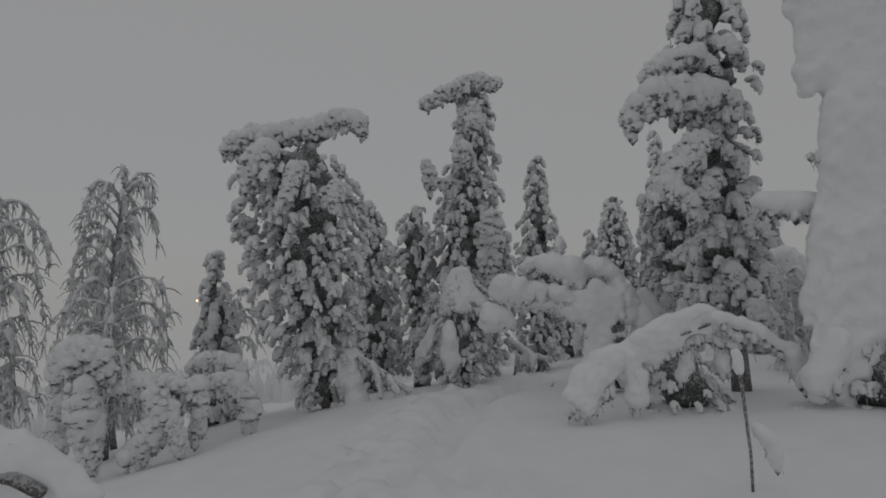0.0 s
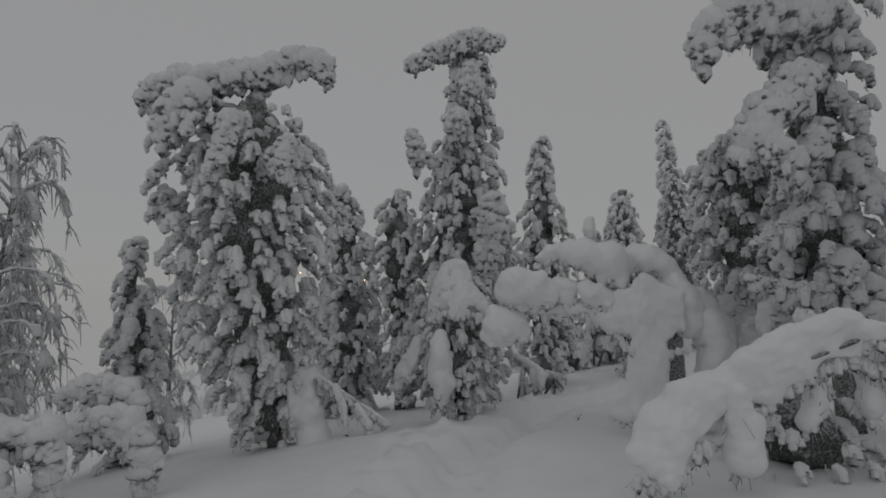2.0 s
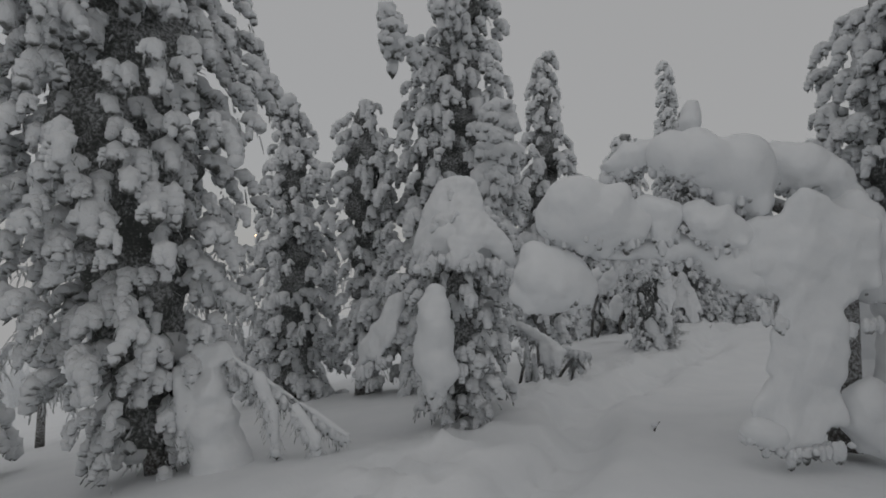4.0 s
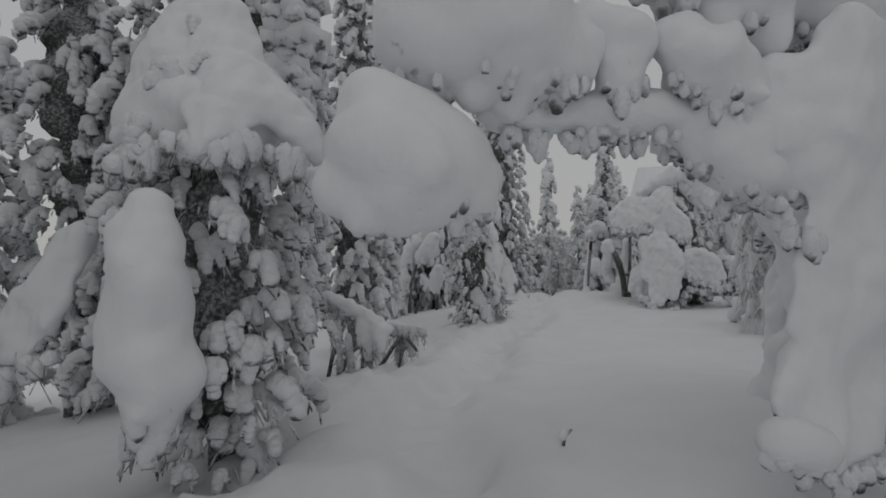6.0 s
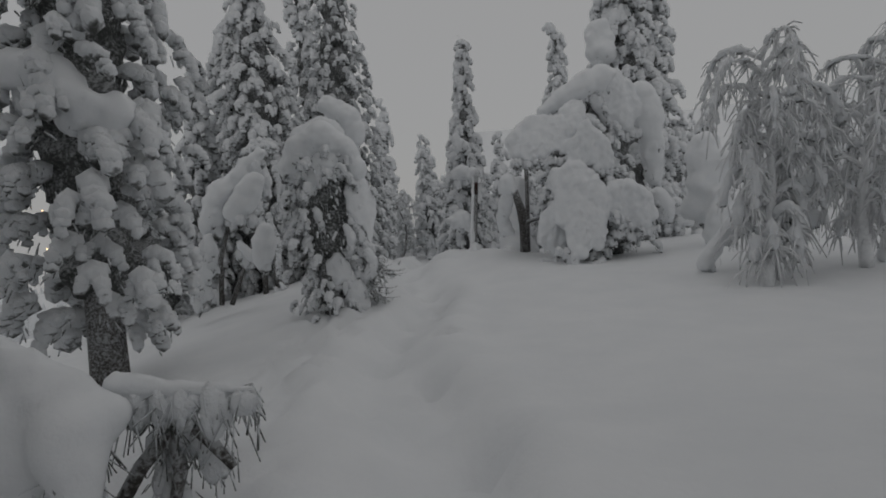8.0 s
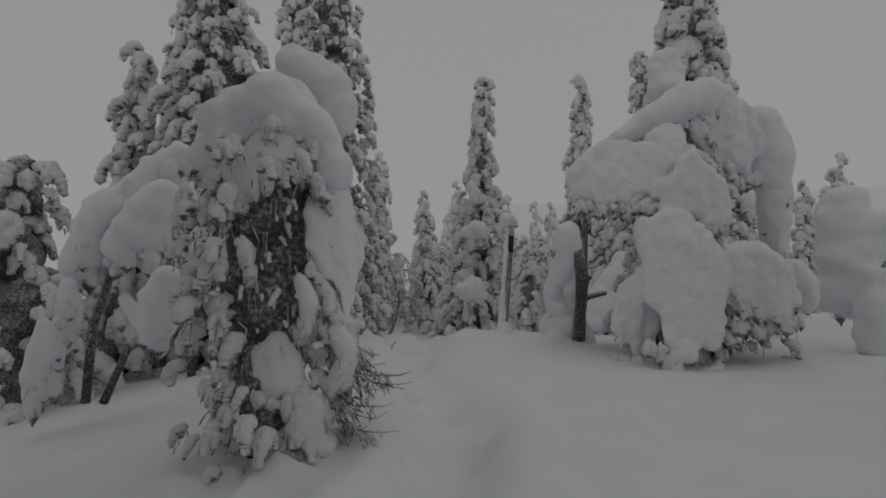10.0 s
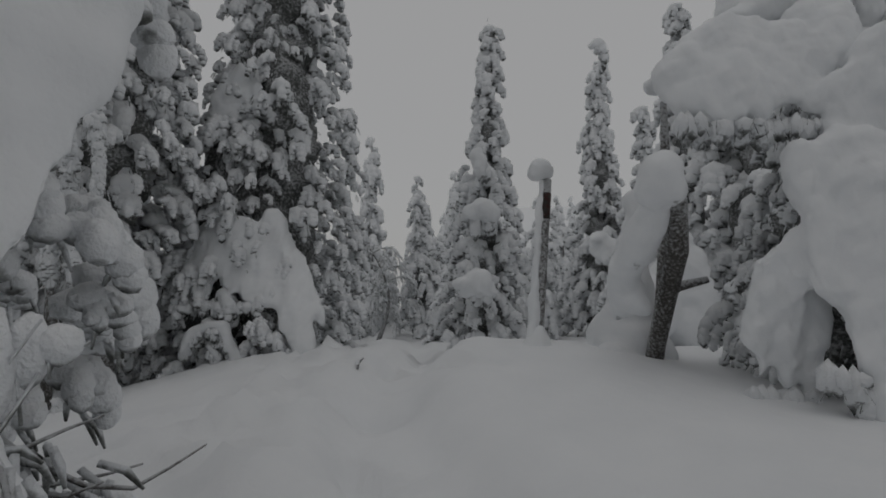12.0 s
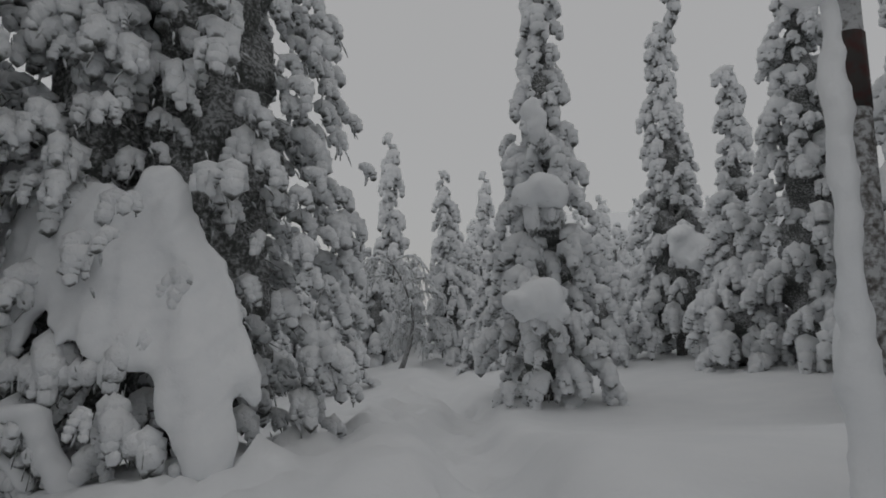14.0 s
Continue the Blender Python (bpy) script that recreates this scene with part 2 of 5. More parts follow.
def steps_along_trail():
    """Old footprints, left and right of the trail's middle, about every half metre."""
    rng = np.random.default_rng(4)
    spots = []
    for a, b in zip(TRAIL[1:-2], TRAIL[2:-1]):
        d = (b - a)[:2]
        length = np.linalg.norm(d)
        side = np.array((-d[1], d[0])) / length
        for k in range(int(length / 0.42)):
            spots.append(a[:2] + d * (k + 0.5) * 0.42 / length + side * (0.12 * (-1) ** k + rng.normal() * 0.06) + rng.normal(size=2) * 0.05)
    return spots


FOOTPRINTS = steps_along_trail()


def ground_z(x, y):
    """Height of the snow: the trail's own height, falling away to its left, with soft swells."""
    x, y = np.asarray(x, float), np.asarray(y, float)
    best, z, left, total = np.full(x.shape, 1e9), np.zeros(x.shape), np.zeros(x.shape), np.zeros(x.shape)
    for a, b in zip(TRAIL[:-1], TRAIL[1:]):
        d = (b - a)[:2]
        u = np.clip(((x - a[0]) * d[0] + (y - a[1]) * d[1]) / (d @ d), 0, 1)
        gap = np.hypot(x - a[0] - u * d[0], y - a[1] - u * d[1])
        near = gap < best
        sign = np.sign(d[0] * (y - a[1]) - d[1] * (x - a[0]))
        best = np.where(near, gap, best)
        weight = 1.0 / (gap * gap + 0.02) ** 2.5
        z, total = z + weight * (a[2] + u * (b[2] - a[2])), total + weight
        left = np.where(near, sign * gap, left)
    z = z / total
    off = np.maximum(np.abs(left) - 0.5, 0)
    fall = np.where(left > 0, -0.17 * off * off / (off + 0.8) - 0.006 * np.minimum(off, 60) ** 1.5, 0.035 * off)
    far = np.hypot(x - 5, y - 10)
    step = np.clip((far - 220) / 560, 0, 1)
    fell = np.where(left > 0, 58.0 * step * step * (3 - 2 * step) * (0.8 + 0.2 * np.sin(x * 0.006 + 1.0)), 0)
    hill = np.where(left < 0, 1.0, 0.35) * 0.11 * np.maximum(far - 16, 0) ** 2 / (np.maximum(far - 16, 0) + 12)
    swell = 0.05 * np.sin(x * 0.9 + 1.1 * np.sin(y * 0.5)) * np.sin(y * 0.8 + 0.6) + 0.02 * np.sin(2.3 * x + y) * np.sin(2.1 * y - 0.7 * x)
    wander = 0.10 * np.sin(1.3 * (x + y)) + 0.05 * np.sin(3.1 * y - x)
    trench = -0.13 * np.exp(-((left - wander) / 0.22) ** 4) + 0.045 * np.exp(-((np.abs(left - wander) - 0.42) / 0.16) ** 2)
    clods = 0.042 * np.exp(-((left - wander) / 0.45) ** 2) * np.sin(7.5 * x + 2 * np.sin(5 * y)) * np.sin(8.2 * y + 2 * np.sin(4 * x))
    clods += 0.045 * np.exp(-((left - 0.75) / 0.4) ** 2) * np.sin(19 * x + 2 * np.sin(11 * y)) * np.sin(17 * y + 2 * np.sin(13 * x))
    clods += 0.080 * np.exp(-((left - 0.72) / 0.34) ** 2) * np.sin(9.0 * x + 1.5 * np.sin(7 * y)) * np.sin(10 * y + 1.7 * np.sin(6 * x))
    prints = np.zeros(x.shape)
    for k, (px, py) in enumerate(FOOTPRINTS):
        prints -= 0.15 * np.exp(-(((x - px) / 0.085) ** 2 + ((y - py) / 0.11) ** 2) ** 1.5)
    for px, py in ((6.77, 14.43), (6.1, 15.0), (5.75, 14.75), (5.95, 15.5), (5.35, 15.0), (4.9, 14.3)):
        prints -= 0.07 * np.exp(-((x - px) ** 2 + (y - py) ** 2) / 0.007)
    trench += clods + prints + 0.17 * np.exp(-((x - 7.25) ** 2 + (y - 14.4) ** 2) / 0.9)
    return z + fall + fell + np.clip(hill, 0, 30) * (left < 12) + swell * np.minimum(best, 1.2) / 1.2 + trench


def gz(x, y):
    return float(ground_z(np.array([x]), np.array([y]))[0])


def build_ground():
    fine_x = np.arange(-4.0, 10.0, 0.078)
    fine_y = np.arange(-1.0, 18.0, 0.078)
    out = np.geomspace(0.1, 900, 60)
    xs = np.r_[-4.0 - out[::-1], fine_x, 10.0 + out]
    ys = np.r_[-1.0 - out[::-1], fine_y, 18.0 + out]
    gx, gy = np.meshgrid(xs, ys)
    zz = ground_z(gx, gy)
    zz += 0.006 * ripple(np.c_[gx.ravel(), gy.ravel(), 0 * gx.ravel()], 5).reshape(zz.shape)
    co = np.c_[gx.ravel(), gy.ravel(), zz.ravel()]
    nx, ny = len(xs), len(ys)
    i = (np.arange(ny - 1)[:, None] * nx + np.arange(nx - 1)[None]).ravel()
    quads = np.c_[i, i + 1, i + nx + 1, i + nx]
    mesh = bpy.data.meshes.new("ground")
    mesh.from_pydata(co.tolist(), [], quads.tolist())
    mesh.polygons.foreach_set("use_smooth", np.ones(len(mesh.polygons), dtype=bool))
    mesh.materials.append(GROUND_SNOW)
    return tagged(new("ground", mesh), "deep soft untracked snow with a narrow trodden trail", "snow ground", kind="structure")


build_ground()


# ---- snow-laden trees ----
def axis_at(base, top, bend, u):
    """A point on a trunk that leans from base to top and sags sideways by bend."""
    base, top = np.array(base, float), np.array(top, float)
    p = base + (top - base) * u
    p[:2] += np.array(bend) * math.sin(math.pi * u)
    return p


def tongue(rng, start, way, out, down, size, beads, shrink=0.9):
    """Beads of snow that run out along way and hang down, each a little off the last."""
    lumps, p, w = [], np.array(start, float), size
    side = np.array((-way[1], way[0], 0.0)) * rng.normal() * 0.18
    for j in range(beads):
        f = (j + 0.5) / beads
        wide = w * rng.uniform(0.82, 1.15)
        lumps.append((*p, wide, wide, w * rng.uniform(0.85, 1.3)))
        p = p + (way * out * (1 - f) + side + rng.normal(size=3) * 0.10) * w - (0, 0, down * (0.35 + 0.9 * f) * w)
        w *= rng.uniform(shrink - 0.08, shrink + 0.06)
    return lumps, p


def crown(rng, base, top, profile, bend, lump, density, droop, sides, low, twigs, high=0.985, hollow=None):
    """Boughs that leave the trunk, bow over and hang in tongues of clinging snow, with the dark twigs beneath them."""
    lumps, brush, mass = [], [], []
    hs, rs = zip(*profile)
    height = top[2] - base[2]
    area = sum(0.5 * (rs[k] + rs[k + 1]) * (hs[k + 1] - hs[k]) for k in range(len(hs) - 1)) * 2 * math.pi * height
    count = max(12, int(area * density / (10.0 * lump ** 2)))
    weight = np.interp(np.linspace(0, 1, 200), hs, rs) + 0.03
    cdf = np.cumsum(weight) / weight.sum()
    for k in range(count):
        u = low + (high - low) * float(np.interp((k + rng.uniform()) / count, cdf, np.linspace(0, 1, 200)))
        az = k * 2.39996 + rng.normal() * 0.5
        r = float(np.interp(u, hs, rs)) * rng.choice((rng.uniform(0.40, 0.7), rng.uniform(0.7, 0.9), rng.uniform(0.85, 1.0), rng.uniform(0.95, 1.18)))
        for a, more in sides:
            r *= 1 + more * max(0.0, math.cos(az - a)) ** 3
        centre = axis_at(base, top, bend, u)
        way = np.array((math.cos(az), math.sin(az), 0.0))
        across = np.array((-way[1], way[0], 0.0))
        size = lump * rng.choice((rng.uniform(0.62, 0.85), rng.uniform(0.8, 1.15), rng.uniform(1.0, 1.4)))
        hang = droop * r * (1 - 0.75 * u * u)
        start = centre + (0, 0, 0.25 * r)
        knee = centre + way * max(0.35 * r, r - 1.4 * size) - (0, 0, 0.45 * hang)
        end = centre + way * r - (0, 0, hang)
        open_side = hollow and hollow[2] < u < hollow[3] and math.cos(az - hollow[0]) > math.cos(hollow[1])
        if open_side:
            thread, _ = tongue(rng, centre + way * r * rng.uniform(0.3, 0.7), way, 0.2, 0.75, size * rng.uniform(0.26, 0.42), rng.integers(5, 10), 0.95)
            lumps += thread
            for _ in range(2):
                p = centre + way * r * rng.uniform(0.15, 0.5) + across * rng.normal() * 0.5 * r
                long, sway = rng.uniform(0.06, 0.22), rng.normal(size=3) * 0.03
                brush.append([(*p, 0.003), (*(p + sway - (0, 0, 0.5 * long)), 0.004), (*(p + 0.6 * sway - (0, 0, long)), 0.002)])
            continue
        lumps.append((*knee, size * rng.uniform(0.85, 1.1), size * rng.uniform(0.85, 1.1), size * rng.uniform(0.65, 0.85)))
        main, tip = tongue(rng, knee + way * 0.5 * size - (0, 0, 0.2 * size), way, 0.55, 1.0, size * 0.86, rng.integers(3, 6))
        lumps += main
        for _ in range(rng.integers(1, 4)):
            slant = way * rng.uniform(0.1, 0.9) + across * rng.choice((-1, 1)) * rng.uniform(0.5, 1.0)
            more, _ = tongue(rng, knee + slant * size * rng.uniform(0.6, 1.0) - (0, 0, size * rng.uniform(0, 0.9)), slant, 0.35, 1.15, size * rng.uniform(0.45, 0.68), rng.integers(2, 5))
            lumps += more
        mass.append((*(0.66 * start + 0.34 * end), 0.12 * r + 0.02, 0.12 * r + 0.02, 0.11 * r + 0.03))
        brush.append([(*start, 0.005 + 0.006 * r), (*(0.7 * start + 0.3 * knee), 0.004 + 0.004 * r), (*(0.45 * start + 0.55 * knee), 0.003)])
        for _ in range(int((1.5 + 2.2 * twigs) * (0.3 if lump > 0.09 else 1.0) + rng.uniform()) if twigs else 0):
            p = knee + (tip - knee) * rng.uniform(-0.3, 1.0) + across * rng.normal() * 0.9 * size - way * rng.uniform(0, 0.8) * size
            fine = min(lump, 0.045)
            long = fine * rng.uniform(0.7, 1.6)
            out = way * long * 0.3 + rng.normal(size=3) * long * 0.3
            w = fine * rng.uniform(0.08, 0.15)
            brush.append([(*p, w), (*(p + out * 0.6 - (0, 0, long * 0.5)), 1.25 * w), (*(p + out - (0, 0, long)), 0.5 * w)])
    return lumps, brush, mass


def fringe(rng, slab, amount, lump, twigs=1.0):
    """Small lumps round the flanks of a slab, snow fingers and twigs hanging from its underside."""
    lumps, brush = [], []
    for a, b in zip(slab[:-1], slab[1:]):
        a, b = np.array(a, float), np.array(b, float)
        length = np.linalg.norm((b - a)[:3])
        for _ in range(int(amount * 1.5 * (length + 0.5 * a[3]) / lump + rng.uniform())):
            p = a + (b - a) * rng.uniform()
            az, tip = rng.uniform(0, 2 * math.pi), rng.uniform(-1.45, -0.75)
            r = p[3] * rng.uniform(0.75, 1.0)
            q = p[:3] + r * np.array((math.cos(az) * math.cos(tip), math.sin(az) * math.cos(tip), 0.95 * math.sin(tip)))
            w = lump * rng.uniform(0.45, 0.95)
            long = w * (rng.uniform(0.7, 1.1) if tip > -0.5 else rng.uniform(0.9, 2.4))
            lumps.append((q[0], q[1], q[2] - 0.5 * long, w, w, long))
            for _ in range(int(2 * twigs) if tip < -0.7 else 0):
                long = rng.uniform(0.03, 0.09)
                start = q + rng.normal(size=3) * lump * 0.5 - (0, 0, 0.5 * w)
                out = rng.normal(size=3) * long * 0.4
                w2 = rng.uniform(0.0015, 0.003)
                brush.append([(*start, w2), (*(start + out * 0.5 - (0, 0, long * 0.5)), w2), (*(start + out - (0, 0, long)), 0.002)])
    return lumps, brush


def laden(label, base, seed, top=None, profile=None, slabs=(), drapes=(), stems=(), bend=(0, 0), lump=0.08, voxel=0.03, density=1.0, droop=0.6, sides=(),
          low=0.06, high=0.985, twigs=1.0, trunk=0.09, hang=0.5, foliage=None, name="spruce_tree", category="tree", group="", slab_voxel=0.03, crust=None, wobble=0.16, fat=1.0, puff=1.0, melt=0.2, core=True, hollow=None, join=True, lumpy=False):
    """A tree or bush under snow: trunk, stems, needles, a crust of small lumps and smooth slabs, each a part."""
    rng = np.random.default_rng(seed)
    org = np.array((base[0], base[1], gz(*base) - 0.04))
    root = new(name)
    root.location = org
    lumps, brush, mass = [], [], []
    if profile:
        lumps, brush, mass = crown(rng, org, top, profile, bend, lump, density, droop, sides, low, twigs, high, hollow)
        stem = [(*axis_at(org, top, bend, u), trunk * (1.05 - u) + 0.006) for u in np.linspace(-0.02, 0.98, 12)]
        stems = [stem, *stems]
    slabs = [[(x, y, z, r * fat) for x, y, z, r in slab] for slab in slabs]
    for slab in slabs:
        if lumpy:
            lumps += [(x, y, z, 0.85 * a, 0.85 * b, 0.85 * c) for x, y, z, a, b, c in slab_lumps(slab, rng, 0.3, 2.2)]
        if hang and (name != "bowed_tree" or min(q[2] for q in slab) > org[2] + 0.4):
            more, twigs_below = fringe(rng, slab, hang, lump, twigs)
            lumps += more
            brush += twigs_below
    if profile:
        for slab in slabs:
            hold = min(slab, key=lambda q: (q[0] - org[0]) ** 2 + (q[1] - org[1]) ** 2)
            u = min(0.97, max(0.05, (hold[2] - org[2] + 0.1) / (top[2] - org[2])))
            root_end = axis_at(org, top, bend, u)
            if np.linalg.norm(root_end - hold[:3]) < 0.55:
                continue
            arm = [(*root_end, 0.07), (*((root_end + np.array(hold[:3])) / 2 + (0, 0, 0.05)), 0.07), (*hold[:3], 0.08)]
            lumps += chain(arm, rng, 0.3, 0.9, 0.8)
            lumps += fringe(rng, arm, 0.9, lump, 0)[0]
    for upper, lower, r in drapes:
        if hang:
            hem = [(*p, 0.75 * r) for p in np.array(lower) + (0, 0, 0.25 * r)]
            more, twigs_below = fringe(rng, hem, 1.3 * hang, lump, twigs)
            lumps += more
            brush += twigs_below
    shift = np.array((*org, 0, 0, 0))
    for stem in stems:
        part("trunk" if stem is stems[0] else "bough", tubes_mesh([np.array(stem) - (*org, 0)], 10), BARK, root, "dark rimed bark")
    if brush:
        tagged(part("foliage", tubes_mesh([np.array(b) - (*org, 0) for b in brush], 3), foliage or NEEDLES, root, "dark frosted needles and twigs"), kind="stuff")
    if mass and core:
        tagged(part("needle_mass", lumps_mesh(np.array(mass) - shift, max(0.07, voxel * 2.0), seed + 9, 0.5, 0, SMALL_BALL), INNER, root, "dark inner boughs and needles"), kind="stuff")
    if lumps:
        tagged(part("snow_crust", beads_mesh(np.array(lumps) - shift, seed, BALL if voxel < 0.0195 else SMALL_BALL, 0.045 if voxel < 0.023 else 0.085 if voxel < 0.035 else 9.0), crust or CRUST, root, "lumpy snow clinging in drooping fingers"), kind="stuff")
    for k, group_of in enumerate([] if lumpy else joined_slabs(slabs) if join else [[slab] for slab in slabs]):
        body = np.array([q for slab in group_of for q in slab_lumps(slab, rng, wobble, puff)]) - shift
        thick = float(np.median([q[3] for slab in group_of for q in slab]))
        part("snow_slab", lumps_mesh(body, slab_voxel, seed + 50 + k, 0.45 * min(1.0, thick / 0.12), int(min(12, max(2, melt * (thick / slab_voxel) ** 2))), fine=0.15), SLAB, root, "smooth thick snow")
    if drapes:
        body = np.array([q for drape in drapes for q in drape_lumps(drape, rng)]) - shift
        thin = min(r for _, _, r in drapes)
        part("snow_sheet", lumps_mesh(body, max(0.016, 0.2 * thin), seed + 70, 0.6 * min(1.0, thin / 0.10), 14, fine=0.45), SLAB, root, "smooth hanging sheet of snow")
    return tagged(root, label, category, group)


SPIRE = [(0.0, 0.95), (0.12, 1.0), (0.35, 0.74), (0.6, 0.48), (0.85, 0.28), (1.0, 0.14)]


def scaled(profile, metres):
    return [(h, r * metres) for h, r in profile]


def weeping_birch(label, base, top, seed, spread=1.0, boughs=22, twigs=26, bend=(0, 0), low=0.2, thick=0.05, group="", clumps=0.6, big=1.0, fine=0.8, rime=RIMED):
    """A birch whose limbs arch over and hang down under rime."""
    rng = np.random.default_rng(seed)
    org = np.array((base[0], base[1], gz(*base) - 0.04))
    root = new("birch_tree")
    root.location = org
    top = np.array(top, float)
    height = top[2] - org[2]
    part("trunk", tubes_mesh([[(*(axis_at(org, top, bend, u) - org), thick * (1.05 - u) + 0.006) for u in np.linspace(0, 1, 12)]], 8), rime if rime is THICK_RIME else BARK, root, "rimed bark")
    limbs, hanging, lumps = [], [], []
    for k in range(boughs):
        u = low + (1 - low) * (k + rng.uniform()) / boughs
        az = k * 2.39996 + rng.normal() * 0.4
        reach = spread * (0.45 + 0.55 * math.sin(math.pi * min(1, 1.15 - u * 0.75))) * rng.uniform(0.6, 1.1)
        start = axis_at(org, top, bend, u) - org
        way = np.array((math.cos(az), math.sin(az), 0))
        pts = []
        for f in np.linspace(0, 1, 7):
            p = start + way * reach * math.sin(f * 1.5) + np.array((0, 0, height * 0.10 * math.sin(f * 2.6) - reach * 0.85 * f ** 2.4))
            pts.append((*p, 0.015 * (1.1 - f) + 0.008))
        limbs.append(pts)
        for j in range(twigs):
            f = rng.uniform(0.15, 1.0) * 6
            a = int(min(f, 5))
            p = np.array(pts[a][:3]) + (np.array(pts[a + 1][:3]) - np.array(pts[a][:3])) * (f - a)
            long = rng.uniform(0.06, 0.26) * (0.6 + 0.5 * spread)
            out = rng.normal(size=3) * long * 0.45 + way * long * 0.15
            w = rng.uniform(0.009, 0.019) * fine
            hanging.append([(*p, w), (*(p + out * 0.6 + (0, 0, -long * 0.35)), w), (*(p + out - (0, 0, long)), 0.004)])
            if rng.uniform() < clumps:
                w = rng.uniform(0.02, 0.05) * big
                lumps.append((*(p + (0, 0, 0.3 * w)), w * 1.3, w * 1.3, w))
    for limb in limbs:
        lumps += chain([(x, y, z + 0.012, 0.024 * big * rng.uniform(0.7, 1.3)) for x, y, z, r in limb[1:6]], rng, 0.3, 1.0, 1.2)
        part("bough", tubes_mesh([limb], 5), rime, root, "arching rimed bough")
    tagged(part("foliage", tubes_mesh(hanging, 3), rime, root, "hanging rime-coated twigs"), kind="stuff")
    if lumps:
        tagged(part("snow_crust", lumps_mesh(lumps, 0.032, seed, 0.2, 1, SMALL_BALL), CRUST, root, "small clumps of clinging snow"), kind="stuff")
    return tagged(root, label, "tree", group)


# -- trees by the start of the trail --
laden("tall snow-crusted spruce with a broad flat overhanging top", (-1.85, 8.15), 11, (-2.25, 8.2, 3.7),
      [(0, 0.35), (0.2, 0.55), (0.45, 0.85), (0.75, 1.0), (0.9, 1.0), (1.0, 0.95)], droop=0.6, lump=0.066, density=1.3, twigs=0.8, voxel=0.026,
      lumpy=True, slabs=[[(-3.29, 7.89, 3.85, 0.18), (-2.98, 7.89, 4.00, 0.24), (-2.33, 7.89, 4.05, 0.23), (-1.79, 7.89, 4.08, 0.20)],
             [(-1.79, 7.89, 4.18, 0.18), (-1.44, 7.89, 4.24, 0.18), (-1.18, 7.89, 4.19, 0.18), (-1.13, 7.91, 3.95, 0.12)],
             [(-2.43, 7.32, 3.63, 0.22), (-2.68, 7.34, 3.40, 0.24), (-2.77, 7.35, 3.19, 0.17)],
             [(-2.01, 7.25, 3.35, 0.14), (-2.11, 7.27, 3.01, 0.15), (-2.28, 7.30, 2.67, 0.10)],
             [(-1.44, 7.28, 3.05, 0.12), (-1.48, 7.30, 2.81, 0.11)]])
laden("slim dark spruce under thin snow", (-1.75, 12.2), 12, (-1.75, 12.3, 3.5), [(0, 0.7), (0.4, 0.72), (0.75, 0.5), (0.93, 0.32), (1, 0.26)],
      droop=1.0, density=1.2, lump=0.07, voxel=0.03, lumpy=True, slabs=[[(-2.00, 12.22, 3.40, 0.17), (-1.76, 12.19, 3.48, 0.17)]])
laden("tall spruce thickly crusted with snow and a crooked tip", (0.2, 11.4), 13, (0.85, 11.4, 6.0),
      [(0, 0.8), (0.2, 1.05), (0.45, 0.95), (0.65, 0.70), (0.82, 0.50), (0.93, 0.42), (1, 0.38)], droop=0.7, density=1.2, lump=0.085, twigs=0.7, voxel=0.036,
      lumpy=True, slabs=[[(-0.31, 11.07, 5.49, 0.18), (0.12, 11.06, 5.72, 0.20), (0.57, 11.05, 5.92, 0.20)], [(0.57, 11.04, 5.96, 0.18), (0.96, 11.05, 6.00, 0.18), (1.32, 11.06, 5.85, 0.17)],
             [(0.76, 10.70, 5.30, 0.17), (0.77, 10.73, 4.87, 0.23)], [(0.46, 10.56, 4.40, 0.25), (0.50, 10.59, 4.14, 0.23)],
             [(1.01, 10.39, 2.87, 0.26), (1.02, 10.42, 2.47, 0.30), (0.92, 10.46, 1.97, 0.26), (0.86, 10.48, 1.67, 0.14)], [(-0.26, 10.29, 3.98, 0.14), (-0.18, 10.32, 3.63, 0.22)]])
laden("slim dark spruce leaning on its neighbour", (-0.72, 11.6), 61, (-0.6, 11.6, 3.4), [(0, 0.2), (0.35, 0.26), (0.55, 0.42), (0.8, 0.40), (0.93, 0.30), (1, 0.2)],
      droop=0.8, lump=0.07, density=1.0, twigs=1.4, voxel=0.034, low=0.12, sides=[(3.1, 0.6)])
laden("tall dark spruce with open lower trunk", (2.3, 13.5), 14, (2.45, 13.6, 4.9), [(0, 0.3), (0.12, 0.55), (0.35, 0.75), (0.6, 0.6), (0.85, 0.36), (1, 0.22)],
      droop=0.9, density=0.9, low=0.12, voxel=0.036, lump=0.085, twigs=1.2, trunk=0.12,
      slabs=[[(1.73, 13.44, 1.34, 0.09), (1.94, 13.30, 1.46, 0.13), (2.12, 13.16, 1.44, 0.15), (2.25, 13.02, 1.22, 0.13)], [(2.37, 13.01, 1.04, 0.08), (2.44, 12.98, 1.21, 0.12), (2.19, 13.16, 1.12, 0.12)]])
